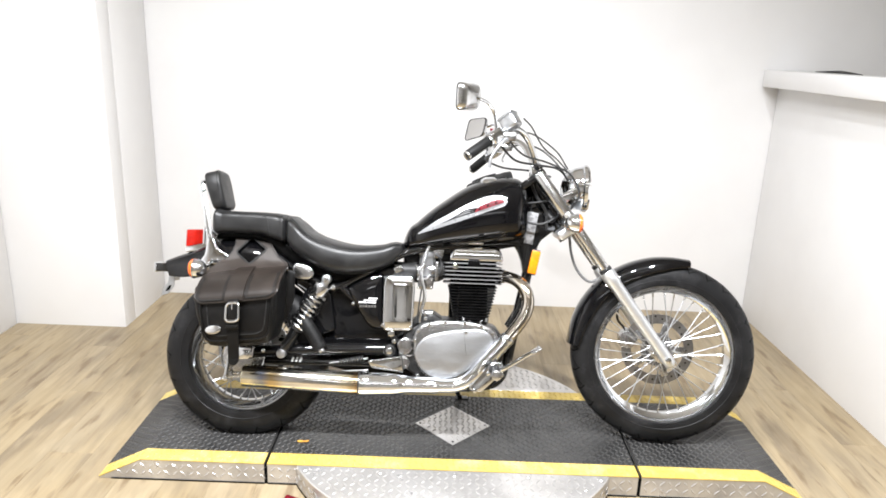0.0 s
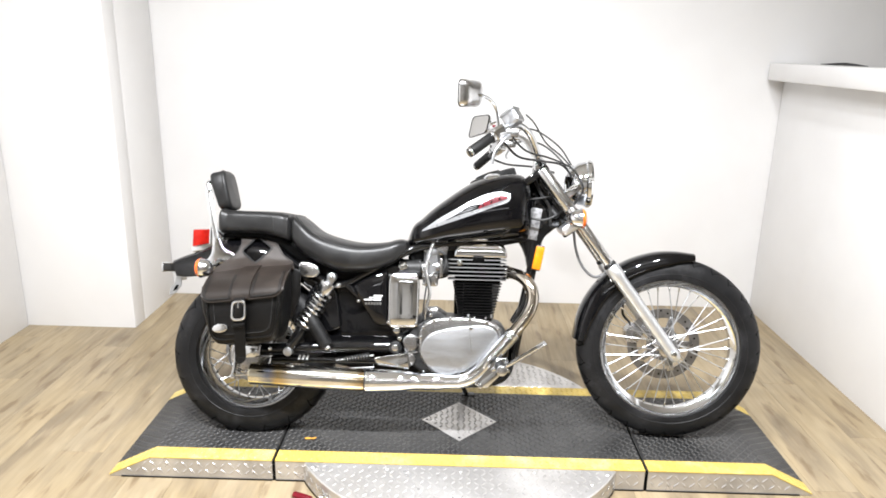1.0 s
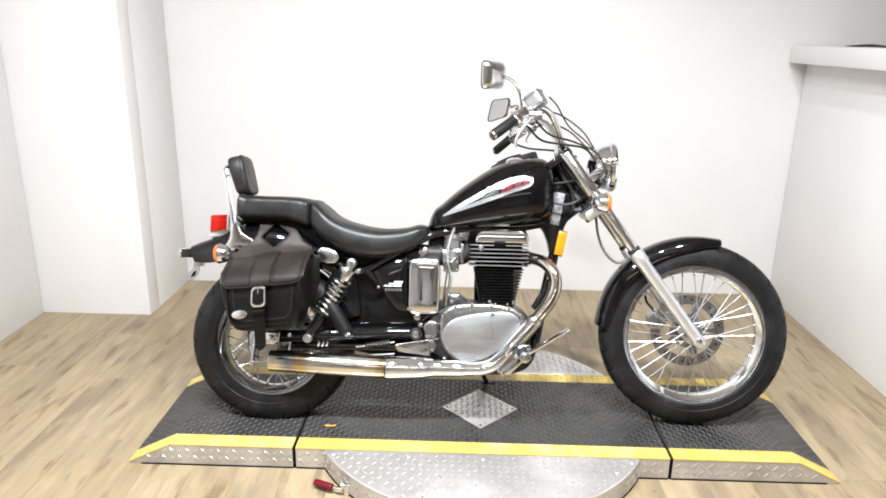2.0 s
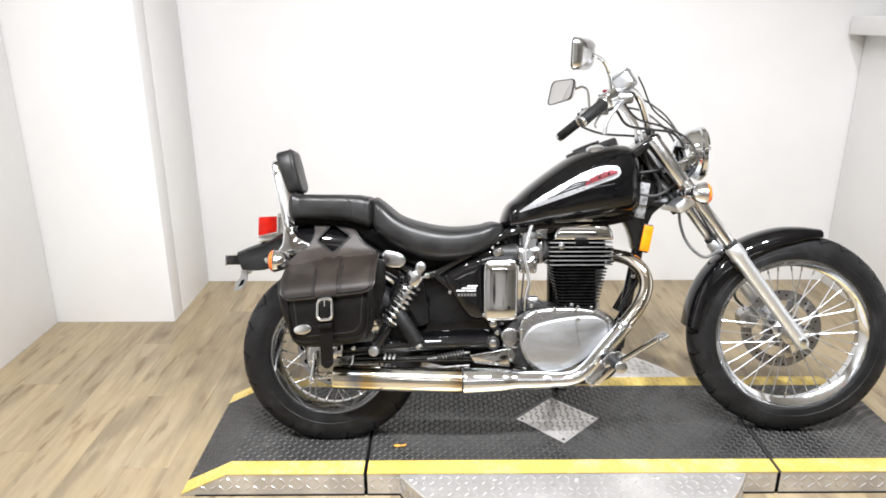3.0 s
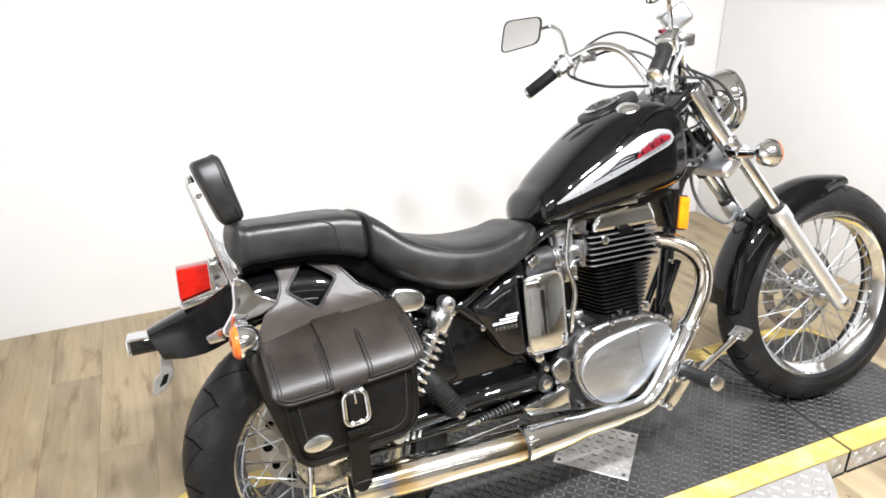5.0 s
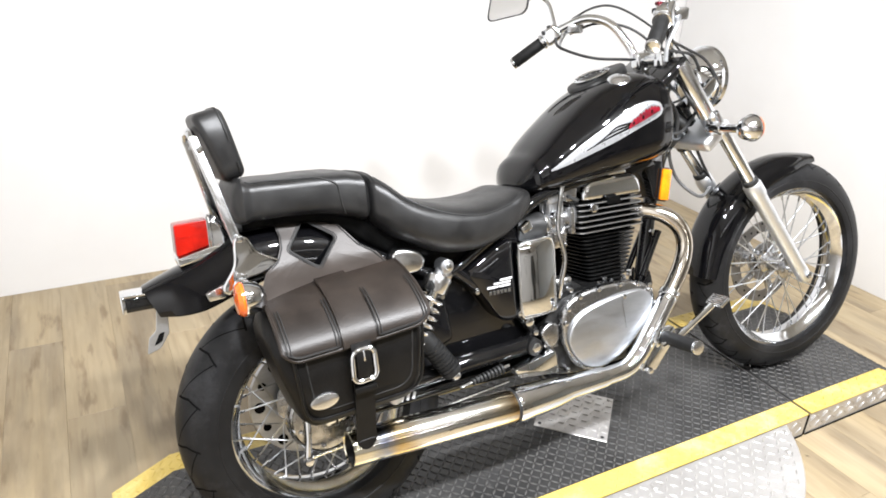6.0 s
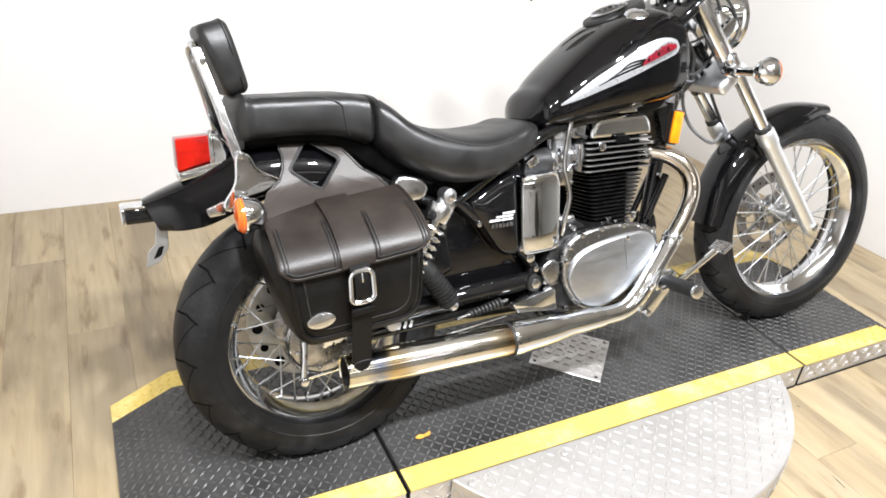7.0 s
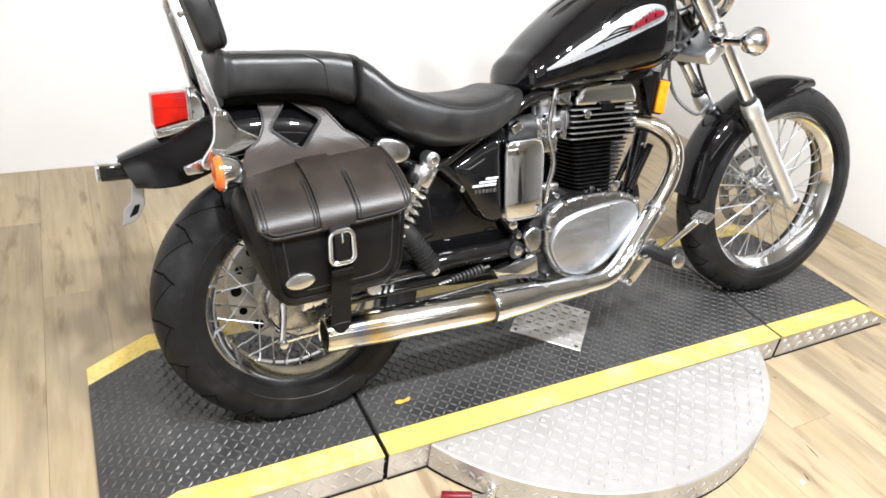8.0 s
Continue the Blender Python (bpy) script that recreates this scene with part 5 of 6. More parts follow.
turn = mdir.to_track_quat("X", "Z").to_matrix().to_4x4()
muf_bm = lathe(prof, axis="x", n=36)
bmesh.ops.transform(muf_bm, matrix=Matrix.Translation(muf_a) @ turn, verts=muf_bm.verts)
muffler = bike_part("muffler", muf_bm, MUFFLER, "chrome muffler with straw and blue heat tint")
mouth = lathe([(0.0315, 0.003), (0.031, 0.02), (0.03, 0.09), (0.001, 0.1)], axis="x", n=32)
bmesh.ops.transform(mouth, matrix=Matrix.Translation(muf_a) @ turn, verts=mouth.verts)
bike_part("muffler_mouth", mouth, CABLE, "black inside of the muffler mouth", parent=muffler)
for i in range(12):
    bike_part("stamped_mark", box(-0.5 + i * 0.0072, -0.1908, 0.207 + (i % 3) * 0.0006, 0.0042, 0.0012, 0.0032, 0.0003, 1), CASE, parent=muffler)
bike_part("muffler_bracket", prism(round_poly([(-0.3, 0.272), (-0.185, 0.292), (-0.178, 0.236), (-0.285, 0.248)], 0.006), -0.135, -0.1, 0.005, 2), CHROME, "chrome wedge-shaped muffler bracket")
switch_rod = bike_part("switch_rod", rod((-0.43, -0.112, 0.256), (-0.3, -0.112, 0.277), 0.004, 10), CHROME_DULL, "thin steel rod through a rubber bellows")
for i in range(9):
    c = Vector((-0.395, -0.112, 0.2617)).lerp(Vector((-0.32, -0.112, 0.2738)), i / 8)
    bike_part("bellows_ring", rod(c - Vector((0.0035, 0, 0.0006)), c + Vector((0.0035, 0, 0.0006)), 0.0085 + 0.0004 * i, 14, 0.003), CABLE, parent=switch_rod)

# ---- rider footrest and brake pedal ----
rest = bike_part("rider_footrest", rod((0.125, -0.165, 0.264), (0.125, -0.268, 0.264), 0.0175, 20, 0.003), GRIP, "black rubber rider footrest")
bike_part("footrest_end", rod((0.125, -0.266, 0.264), (0.125, -0.276, 0.264), 0.0175, 20, 0.003), CHROME_DULL, "chrome end cap", parent=rest)
bike_part("footrest_bracket", prism(round_poly([(0.042, 0.196), (0.085, 0.186), (0.16, 0.262), (0.15, 0.29), (0.115, 0.288)], 0.008), -0.172, -0.158, 0.003), CHROME, "chrome footrest bracket plate", parent=rest)
bike_part("bracket_stay", rod((0.1, -0.165, 0.26), (0.06, -0.07, 0.2), 0.01, 12), FRAME_BLACK, parent=rest)
bike_part("bracket_bolt", rod((0.062, -0.17, 0.194), (0.062, -0.184, 0.194), 0.008, 6, 0.001), CHROME, parent=rest)
pedal = bike_part("brake_pedal", tube([(0.1, -0.182, 0.25), (0.15, -0.19, 0.268), (0.2, -0.198, 0.3), (0.245, -0.206, 0.33)], 0.008, 10), CHROME, "chrome brake pedal")
bike_part("pedal_pad", box(0.258, -0.212, 0.34, 0.034, 0.05, 0.009, 0.003, rot=Matrix.Rotation(radians(-32), 4, "Y")), CHROME_DULL, "ribbed pedal pad", parent=pedal)
for i in range(5):
    bike_part("pad_rib", box(0.247 + i * 0.0052, -0.212, 0.3385 + i * 0.0033, 0.002, 0.046, 0.003, 0, rot=Matrix.Rotation(radians(-32), 4, "Y")), CAST, parent=pedal)
stand = bike_part("side_stand", tube([(-0.03, 0.09, 0.19), (0.0, 0.16, 0.14), (0.03, 0.245, 0.075)], 0.009, 10), FRAME_BLACK, "black side stand")
bike_part("stand_foot", box(0.036, 0.252, 0.0725, 0.05, 0.03, 0.005, 0.002, rot=Matrix.Rotation(radians(15.5), 4, "X")), FRAME_BLACK, parent=stand)

# ---- front brake ----
bike_part("brake_caliper", prism(round_poly([(0.585, 0.37), (0.615, 0.395), (0.655, 0.36), (0.63, 0.32), (0.59, 0.325)], 0.012), 0.03, 0.085, 0.006), CAST, "cast front brake caliper", "low")
bike_part("brake_hose", tube([(0.395, 0.085, 0.78), (0.408, 0.095, 0.71), (0.416, 0.098, 0.66), (0.431, 0.088, 0.61), (0.454, 0.06, 0.572), (0.484, 0.045, 0.557), (0.53, 0.055, 0.58)], 0.005, 10), HOSE, "grey looped hose")
bike_part("brake_hose", tube([(0.61, 0.06, 0.39), (0.585, 0.062, 0.42), (0.582, 0.06, 0.47), (0.565, 0.06, 0.53), (0.52, 0.055, 0.6), (0.48, 0.05, 0.66), (0.44, 0.04, 0.72), (0.4, 0.03, 0.76)], 0.0045, 8), CABLE, "black front brake hose", True)

# ---- headlamp ----
lamp_m = STEER @ Matrix.Translation((0.418, 0, 0.89))
lamp = part("headlamp", lathe([(0.002, -0.07), (0.03, -0.066), (0.058, -0.05), (0.074, -0.022), (0.08, 0.006)], axis="x", n=40), CHROME, bike, "round chrome headlamp", lamp_m)
part("lamp_rim", lathe([(0.08, 0.004), (0.085, 0.008), (0.085, 0.02), (0.08, 0.027), (0.074, 0.024), (0.076, 0.006)], axis="x", n=40, closed=True), CHROME, lamp)
glass, _, gp = nodes_of("lamp_glass")
gp.inputs["Base Color"].default_value = (0.82, 0.84, 0.86, 1)
gp.inputs["Roughness"].default_value, gp.inputs["Coat Weight"].default_value = 0.08, 1.0
gp.inputs["Metallic"].default_value = 0.5
part("lamp_glass", lathe([(0.076, 0.022), (0.05, 0.034), (0.002, 0.04)], axis="x", n=40), glass, lamp, "clear headlamp glass")
for s in (-1, 1):
    bike_part("lamp_ear", box(0.372, s * 0.082, 0.862, 0.07, 0.006, 0.03, 0.002, rot=RAKED), CHROME, "", True)

# ---- handlebar and controls ----
half = [(0.028, 0.312, 0.962), (0.095, 0.255, 1.018), (0.13, 0.222, 1.046), (0.175, 0.17, 1.066), (0.215, 0.122, 1.048), (0.243, 0.088, 0.998), (0.258, 0.068, 0.957), (0.26, 0.04, 0.948)]
bike_part("handlebar", tube([(x, -(1 - 0.09 * min(1, y / 0.2)) * y, z + 0.012 * min(1, y / 0.2)) for x, y, z in half] + [(0.26, 0, 0.948)] + half[::-1], 0.0112, 16), CHROME, "chrome pulled-back handlebar", True)
for s in (-1, 1):
    bike_part("bar_clamp", box(0.26, s * 0.045, 0.945, 0.045, 0.032, 0.042, 0.008, 3), CHROME, "chrome handlebar clamp", True)
    bike_part("clamp_bolt", rod((0.268, s * 0.045, 0.96), (0.268, s * 0.045, 0.972), 0.007, 6), CHROME, "", True)
    k = 0.91 if s < 0 else 1.0
    lift = 0.012 if s < 0 else 0.0
    g0, g1 = Vector((0.0275, s * k * 0.312, 0.962 + lift)), Vector((0.09, s * k * 0.26, 1.013 + lift))
    gd = (g1 - g0).normalized()
    grip = bike_part("grip", rod(g0, g1, 0.0168, 24, 0.003), GRIP, "smooth black rubber grip", True)
    part("bar_end", rod(g0 - gd * 0.008, g0 + gd * 0.002, 0.0165, 18, 0.003), CHROME_DULL, grip)
    part("grip_flange", rod(g1 - gd * 0.002, g1 + gd * 0.006, 0.0215, 18, 0.001), CHROME_DULL, grip)
    c = g1 + gd * 0.032
    housing = bike_part("switch_housing", box(*c, 0.05, 0.042, 0.046, 0.009, 3, rot=gd.to_track_quat("X", "Z").to_matrix().to_4x4()), CHROME, "chrome switch housing", True)
    part("switch_button", box(c.x - 0.012, c.y - s * 0.006, c.z + 0.022, 0.014, 0.014, 0.008, 0.003), RED_PAINT if s < 0 else CABLE, housing)
    part("switch_button", box(c.x - 0.028, c.y, c.z + 0.006, 0.008, 0.014, 0.012, 0.003), CABLE, housing)
    lever_pts = [(0.165, 0.215, 1.04), (0.162, 0.25, 1.036), (0.152, 0.255, 1.02), (0.143, 0.255, 0.999), (0.149, 0.255, 0.99)] if s > 0 else [(0.174, -0.19, 1.048), (0.15, -0.22, 1.034), (0.127, -0.238, 1.012), (0.102, -0.242, 0.974), (0.096, -0.242, 0.94)]
    bike_part("lever", tube(lever_pts, [0.008, 0.0065, 0.0055, 0.0045, 0.006] if s < 0 else [0.007, 0.005, 0.004, 0.0035, 0.004], 10), ALU, "silver clutch lever" if s > 0 else "silver brake lever", True)
    bike_part("lever_perch", box(0.158, s * 0.205, 1.042, 0.045, 0.036, 0.026, 0.006), CHROME_DULL, "", True)
MASTER_TURN = Matrix.Rotation(radians(-30), 4, "Z") @ Matrix.Rotation(radians(-33), 4, "Y")
master = bike_part("master_cylinder", box(0.16, -0.182, 1.092, 0.058, 0.048, 0.048, 0.009, 3, rot=MASTER_TURN), ALU, "silver brake fluid reservoir", True)
part("reservoir_lid", box(0.148, -0.175, 1.113, 0.06, 0.05, 0.009, 0.003, 2, rot=MASTER_TURN), ALU, master)


def mirror(centre, normal, stalk, label, corners):
    """A rounded rear-view mirror: chrome shell, glass and stalk."""
    n = Vector(normal).normalized()
    side = Vector((0, 0, 1)).cross(n).normalized()
    up = n.cross(side)
    m = Matrix((side, up, n)).transposed().to_4x4()
    m.translation = Vector(centre)
    outline = round_poly(corners, 0.023, 7)
    rings = [[(x * k, y * k, h) for x, y in outline] for k, h in ((0.35, -0.026), (0.7, -0.021), (0.93, -0.01), (1.0, 0.0), (0.99, 0.004))]
    shell = part("mirror", loft(rings), CHROME_DULL, bike, label, STEER @ m)
    part("mirror_rim", loft([[(x * k, y * k, h) for x, y in outline] for k, h in ((1.0, 0.002), (0.995, 0.006), (0.93, 0.0065), (0.93, 0.0045))], cap=False), CABLE, shell)
    part("mirror_glass", loft([[(x * k, y * k, h) for x, y in outline] for k, h in ((0.93, 0.0048), (0.5, 0.005), (0.02, 0.0051))]), MIRROR, shell, "mirror glass")
    bike_part("mirror_stem", tube(stalk, 0.0055, 10), CHROME, "chrome mirror stem", True)
    end = Vector(stalk[-1])
    bike_part("stem_nut", rod(end - Vector((0, 0, 0.012)), end + Vector((0, 0, 0.012)), 0.009, 6), CHROME, "", True)


mirror((0.021, -0.298, 1.156), (-0.84, 0.48, 0.12), [(0.034, -0.306, 1.155), (0.058, -0.29, 1.151), (0.085, -0.26, 1.142), (0.104, -0.236, 1.116), (0.114, -0.226, 1.06), (0.115, -0.222, 1.035)], "chrome rear-view mirror", [(-0.062, -0.036), (0.052, -0.05), (0.066, 0.036), (-0.054, 0.048)])
mirror((0.034, 0.348, 1.122), (-0.78, -0.6, 0.12), [(0.05, 0.354, 1.124), (0.08, 0.335, 1.134), (0.105, 0.3, 1.138), (0.118, 0.27, 1.115), (0.12, 0.245, 1.06), (0.12, 0.24, 1.04)], "chrome rear-view mirror", [(-0.068, -0.044), (0.058, -0.028), (0.07, 0.046), (-0.052, 0.048)])

# ---- cables ----
for pts, r in (([(0.192, -0.17, 1.1), (0.23, -0.09, 1.085), (0.28, -0.02, 1.03), (0.34, 0.0, 0.985), (0.384, -0.01, 0.93), (0.4, -0.03, 0.87), (0.375, -0.05, 0.8)], 0.0036),
               ([(0.12, -0.2, 1.0), (0.176, -0.12, 0.966), (0.258, -0.09, 0.957), (0.328, -0.07, 0.948), (0.366, -0.06, 0.909), (0.38, -0.05, 0.86)], 0.0052),
               ([(0.135, -0.2, 1.03), (0.2, -0.13, 0.985), (0.29, -0.08, 0.968), (0.37, -0.08, 0.93), (0.4, -0.09, 0.86), (0.37, -0.07, 0.8)], 0.0045),
               ([(0.12, 0.22, 1.03), (0.09, 0.16, 1.0), (0.15, 0.1, 0.965), (0.25, 0.06, 0.952), (0.32, 0.03, 0.93)], 0.005),
               ([(0.14, 0.22, 1.06), (0.2, 0.16, 1.1), (0.26, 0.12, 1.095), (0.34, 0.07, 1.03), (0.38, 0.03, 0.96)], 0.004),
               ([(0.165, 0.215, 1.04), (0.22, 0.16, 1.06), (0.3, 0.1, 1.03), (0.38, 0.06, 0.93), (0.36, 0.05, 0.83)], 0.0045),
               ([(0.22, -0.07, 0.762), (0.277, -0.075, 0.756), (0.335, -0.06, 0.785), (0.365, -0.05, 0.81)], 0.0055),
               ([(0.225, -0.05, 0.827), (0.288, -0.062, 0.836), (0.34, -0.05, 0.855)], 0.004),
               ([(0.3, -0.03, 0.9), (0.335, -0.045, 0.86), (0.345, -0.04, 0.81), (0.32, -0.03, 0.77)], 0.006),
               ([(0.24, -0.045, 0.9), (0.262, -0.05, 0.85), (0.295, -0.05, 0.8), (0.3, -0.04, 0.74)], 0.007)):
    bike_part("cable", tube(pts, r * 0.78, 8), CABLE, "black control cable")
bike_part("horn_bracket", box(0.33, -0.045, 0.8, 0.025, 0.02, 0.07, 0.004, rot=RAKED), FRAME_BLACK)
bike_part("ignition_lock", rod((0.3, -0.03, 0.8), (0.322, -0.05, 0.77), 0.014, 14, 0.002), CABLE)

# ---- small fittings round the engine and frame ----
for x, y, z, r in ((-0.3, -0.098, 0.51, 0.007), (-0.36, -0.092, 0.46, 0.006), (-0.255, -0.098, 0.39, 0.007), (-0.43, -0.096, 0.512, 0.009), (-0.215, -0.098, 0.335, 0.008),
                   (0.16, -0.075, 0.23, 0.008), (0.1, -0.09, 0.192, 0.007), (-0.06, -0.098, 0.188, 0.007), (0.2, -0.03, 0.36, 0.007), (0.225, -0.022, 0.5, 0.007), (-0.19, -0.1, 0.3, 0.008)):
    bike_part("frame_bolt", rod((x, y + 0.008, z), (x, y - 0.007, z), r, 6, 0.001), CHROME_DULL)
for s in (-1, 1):
    bike_part("engine_stay", rod((0.18, s * 0.03, 0.388), (0.243, s * 0.028, 0.5), 0.009, 12), FRAME_BLACK, "black engine stay")
    bike_part("engine_mount", prism(round_poly([(0.14, 0.29), (0.175, 0.3), (0.215, 0.36), (0.205, 0.4), (0.185, 0.36), (0.15, 0.33)], 0.006), s * 0.03 - 0.003, s * 0.03 + 0.003, 0.001), FRAME_BLACK, "black engine mount plate")
bike_part("head_stay", prism(round_poly([(0.03, 0.668), (0.08, 0.668), (0.075, 0.7), (0.04, 0.7)], 0.006), -0.035, -0.029, 0.001), FRAME_BLACK)
for x, z in ((-0.14, 0.548), (-0.095, 0.548), (-0.14, 0.522), (-0.095, 0.522)):
    bike_part("carburettor_screw", rod((x, -0.068, z), (x, -0.0745, z), 0.004, 8, 0.0006), CHROME_DULL, parent=carb)
bike_part("fuel_tap", prism(round_poly([(-0.09, 0.625), (-0.06, 0.625), (-0.055, 0.655), (-0.095, 0.655)], 0.005), -0.075, -0.045, 0.004), CAST, "cast fuel tap")
bike_part("tap_lever", box(-0.074, -0.082, 0.632, 0.03, 0.008, 0.009, 0.002, rot=Matrix.Rotation(radians(28), 4, "Y")), CABLE)
bike_part("fuel_hose", tube([(-0.07, -0.06, 0.625), (-0.062, -0.07, 0.6), (-0.072, -0.075, 0.57), (-0.1, -0.068, 0.56)], 0.0045, 8), CABLE, "black fuel hose")
for x in (0.0, 0.04, 0.08):
    bike_part("barrel_stud", rod((x, -0.074, 0.402), (x, -0.074, 0.414), 0.005, 6, 0.001), CHROME_DULL, parent=barrel)
# ribs and bolts on the gearbox side of the crankcase
for i, (x, z) in enumerate(((-0.178, 0.345), (-0.186, 0.31), (-0.172, 0.25), (-0.13, 0.222), (-0.16, 0.385), (-0.11, 0.418))):
    bike_part("case_bolt", rod((x, -0.09, z), (x, -0.107, z), 0.0065, 8, 0.001), CHROME_DULL)
for i in range(4):
    bike_part("case_rib", box(-0.172 + i * 0.006, -0.098, 0.262 + i * 0.026, 0.03, 0.008, 0.005, 0.002, rot=Matrix.Rotation(radians(-18 + 12 * i), 4, "Y")), CAST)
bike_part("gear_selector_cover", prism(smooth_loop([(-0.205, 0.33), (-0.18, 0.352), (-0.155, 0.34), (-0.158, 0.3), (-0.185, 0.292)]), -0.112, -0.09, 0.006, 3), CAST, "small cast gearbox cover")


# ---- saddlebag ----
bag = thing("saddlebag", "black leather saddlebag with a buckled strap hung beside the rear wheel", "saddlebag", BIKE_POSE)


def bag_ring(z):
    """The pouch's outline at a height, rounded towards its base."""
    zs = (0.322, 0.332, 0.35, 0.38, 0.44, 0.49, 0.52, 0.556)
    x0 = float(np.interp(z, zs, (-0.775, -0.805, -0.82, -0.83, -0.848, -0.86, -0.864, -0.85)))
    x1 = float(np.interp(z, zs, (-0.622, -0.6, -0.59, -0.584, -0.58, -0.579, -0.579, -0.582)))
    y1 = float(np.interp(z, zs, (-0.235, -0.258, -0.268, -0.275, -0.28, -0.272, -0.248, -0.18)))
    return [(x, y, z) for x, y in round_poly([(x0, -0.125), (x1, -0.125), (x1 - 0.004, y1), (x0 + 0.004, y1)], 0.028, 6)]


pouch = part("pouch", loft([bag_ring(z) for z in (0.322, 0.325, 0.332, 0.34, 0.35, 0.365, 0.38, 0.41, 0.44, 0.47, 0.49, 0.505, 0.52, 0.54, 0.555)]), BAG_LEATHER, bag, "soft black leather pouch")


part("back_panel", prism(round_poly([(-0.7, 0.55), (-0.585, 0.556), (-0.556, 0.545), (-0.554, 0.46), (-0.582, 0.38), (-0.7, 0.345)], 0.02), -0.13, -0.12, 0.003), BAG_LEATHER, bag, "stiff leather back panel")


def front_y(z):
    zs = (0.33, 0.35, 0.38, 0.44, 0.5, 0.55)
    return float(np.interp(z, zs, (-0.257, -0.268, -0.275, -0.28, -0.278, -0.262)))


def on_front(pts, out):
    return [(x, front_y(z) - out, z) for x, z in pts]


edge = round_poly([(-0.828, 0.5), (-0.812, 0.345), (-0.598, 0.345), (-0.587, 0.5)], 0.04, 6)
part("piping", tube(on_front(edge, 0.002), 0.0032, 8, 1), BAG_LEATHER, pouch, "rolled leather piping")
part("stitching", tube(on_front(round_poly([(-0.808, 0.5), (-0.794, 0.362), (-0.616, 0.362), (-0.606, 0.5)], 0.035, 6), 0.0006), 0.0014, 6, 1), THREAD, pouch)
part("front_panel", loft([on_front(round_poly([(-0.81, 0.5), (-0.796, 0.36), (-0.614, 0.36), (-0.604, 0.5)], 0.035, 6), o) for o in (-0.001, 0.0015)]), BAG_LEATHER, pouch)

LID = [(-0.148, 0.566), (-0.16, 0.564), (-0.18, 0.559), (-0.206, 0.55), (-0.236, 0.536), (-0.26, 0.52), (-0.278, 0.503), (-0.287, 0.488), (-0.288, 0.471)]
lid_path = smooth_path([(0, y, z) for y, z in LID], 5)


def lid_at(v, x, out):
    """A point on the lid: v from its hinge (0) to its lower edge (1)."""
    f = min(max(v, 0), 1) * (len(lid_path) - 1)
    i = min(int(f), len(lid_path) - 2)
    p = lid_path[i].lerp(lid_path[i + 1], f - i)
    d = (lid_path[i + 1] - lid_path[i]).normalized()
    n = Vector((0, d.z, -d.y))
    if n.y > 0 or n.z < -0.5:
        n = -n
    sag = 0.0012 * math.sin((x + 0.69) * 16) ** 2 * v
    return Vector((x, p.y, p.z)) + n * (out - sag)


def lid_end(x):
    """The lid's lower edge dips at the strap and rounds up at its corners."""
    u = abs(x + 0.709) / 0.135
    drop = 0.0 if u < 0.72 else 0.17 * ((u - 0.72) / 0.28) ** 2.6
    return 1.0 - drop - (0.0 if x < -0.7 else 0.02 * min(1, (x + 0.7) / 0.1))


def lid_skin(x0, x1, v0, v1, out, thick, nx=30, nv=24):
    rings = []
    xs = np.linspace(x0, x1, nx + 1)
    for k in range(nv + 1):
        rings.append([lid_at(v0 + (min(v1, 1.0) * lid_end(x) - v0) * k / nv, x, out) for x in xs])
    bm = loft(rings, cap=False, closed=False)
    bmesh.ops.recalc_face_normals(bm, faces=bm.faces)
    bmesh.ops.solidify(bm, geom=list(bm.faces), thickness=thick)
    return bm


lid = part("flap", lid_skin(-0.844, -0.574, 0.0, 1.0, 0.002, 0.005), FLAP_LEATHER, bag, "worn brown-black leather flap over the pouch, lit sheen in its colour")
for x0, x1 in ((-0.837, -0.743), (-0.677, -0.581)):
    part("flap_panel", lid_skin(x0, x1, 0.5, 0.95, 0.0045, 0.002, 16, 16), FLAP_LEATHER, lid, "stitched flap panel")
    for o in (0.002, 0.0075):
        rim = [lid_at(0.42 + 0.53 * lid_end(x0) * t, x0 + o, 0.0068) for t in np.linspace(0, 0.96, 14)] + [lid_at(0.95 * lid_end(x) - o * 2.2, x, 0.0068) for x in np.linspace(x0 + o + 0.004, x1 - o - 0.004, 14)] + \
              [lid_at(0.42 + 0.53 * lid_end(x1) * t, x1 - o, 0.0068) for t in np.linspace(0.96, 0, 14)]
        part("stitching", tube(rim, 0.0011, 6, 1), THREAD, lid)
rim = [lid_at(t * lid_end(-0.843), -0.843, 0.001) for t in np.linspace(0.1, 1, 14)] + [lid_at(lid_end(x), x, 0.001) for x in np.linspace(-0.838, -0.58, 40)] + [lid_at(t * lid_end(-0.575), -0.575, 0.001) for t in np.linspace(1, 0.1, 14)]
part("piping", tube(rim, 0.0034, 8, 1), FLAP_LEATHER, lid, "rolled leather piping")

SX = -0.711


def strap_piece(pts, half, thick=0.0035):
    """A flat leather strap along points (y, z), square to x."""
    path = smooth_path([(0, y, z) for y, z in pts], 5)
    rings = []
    for i, p in enumerate(path):
        d = (path[min(i + 1, len(path) - 1)] - path[max(i - 1, 0)]).normalized()
        n = Vector((0, d.z, -d.y)) * thick
        rings.append([(SX - half, p.y, p.z), (SX + half, p.y, p.z), (SX + half, p.y + n.y, p.z + n.z), (SX - half, p.y + n.y, p.z + n.z)])
    return loft(rings)


part("flap_strap", strap_piece([(lid_at(v, SX, 0.006).y, lid_at(v, SX, 0.006).z) for v in (0.02, 0.15, 0.3, 0.45, 0.6, 0.75, 0.88, 0.985)], 0.03, 0.0028), FLAP_LEATHER, bag, "wide leather strap sewn to the flap")
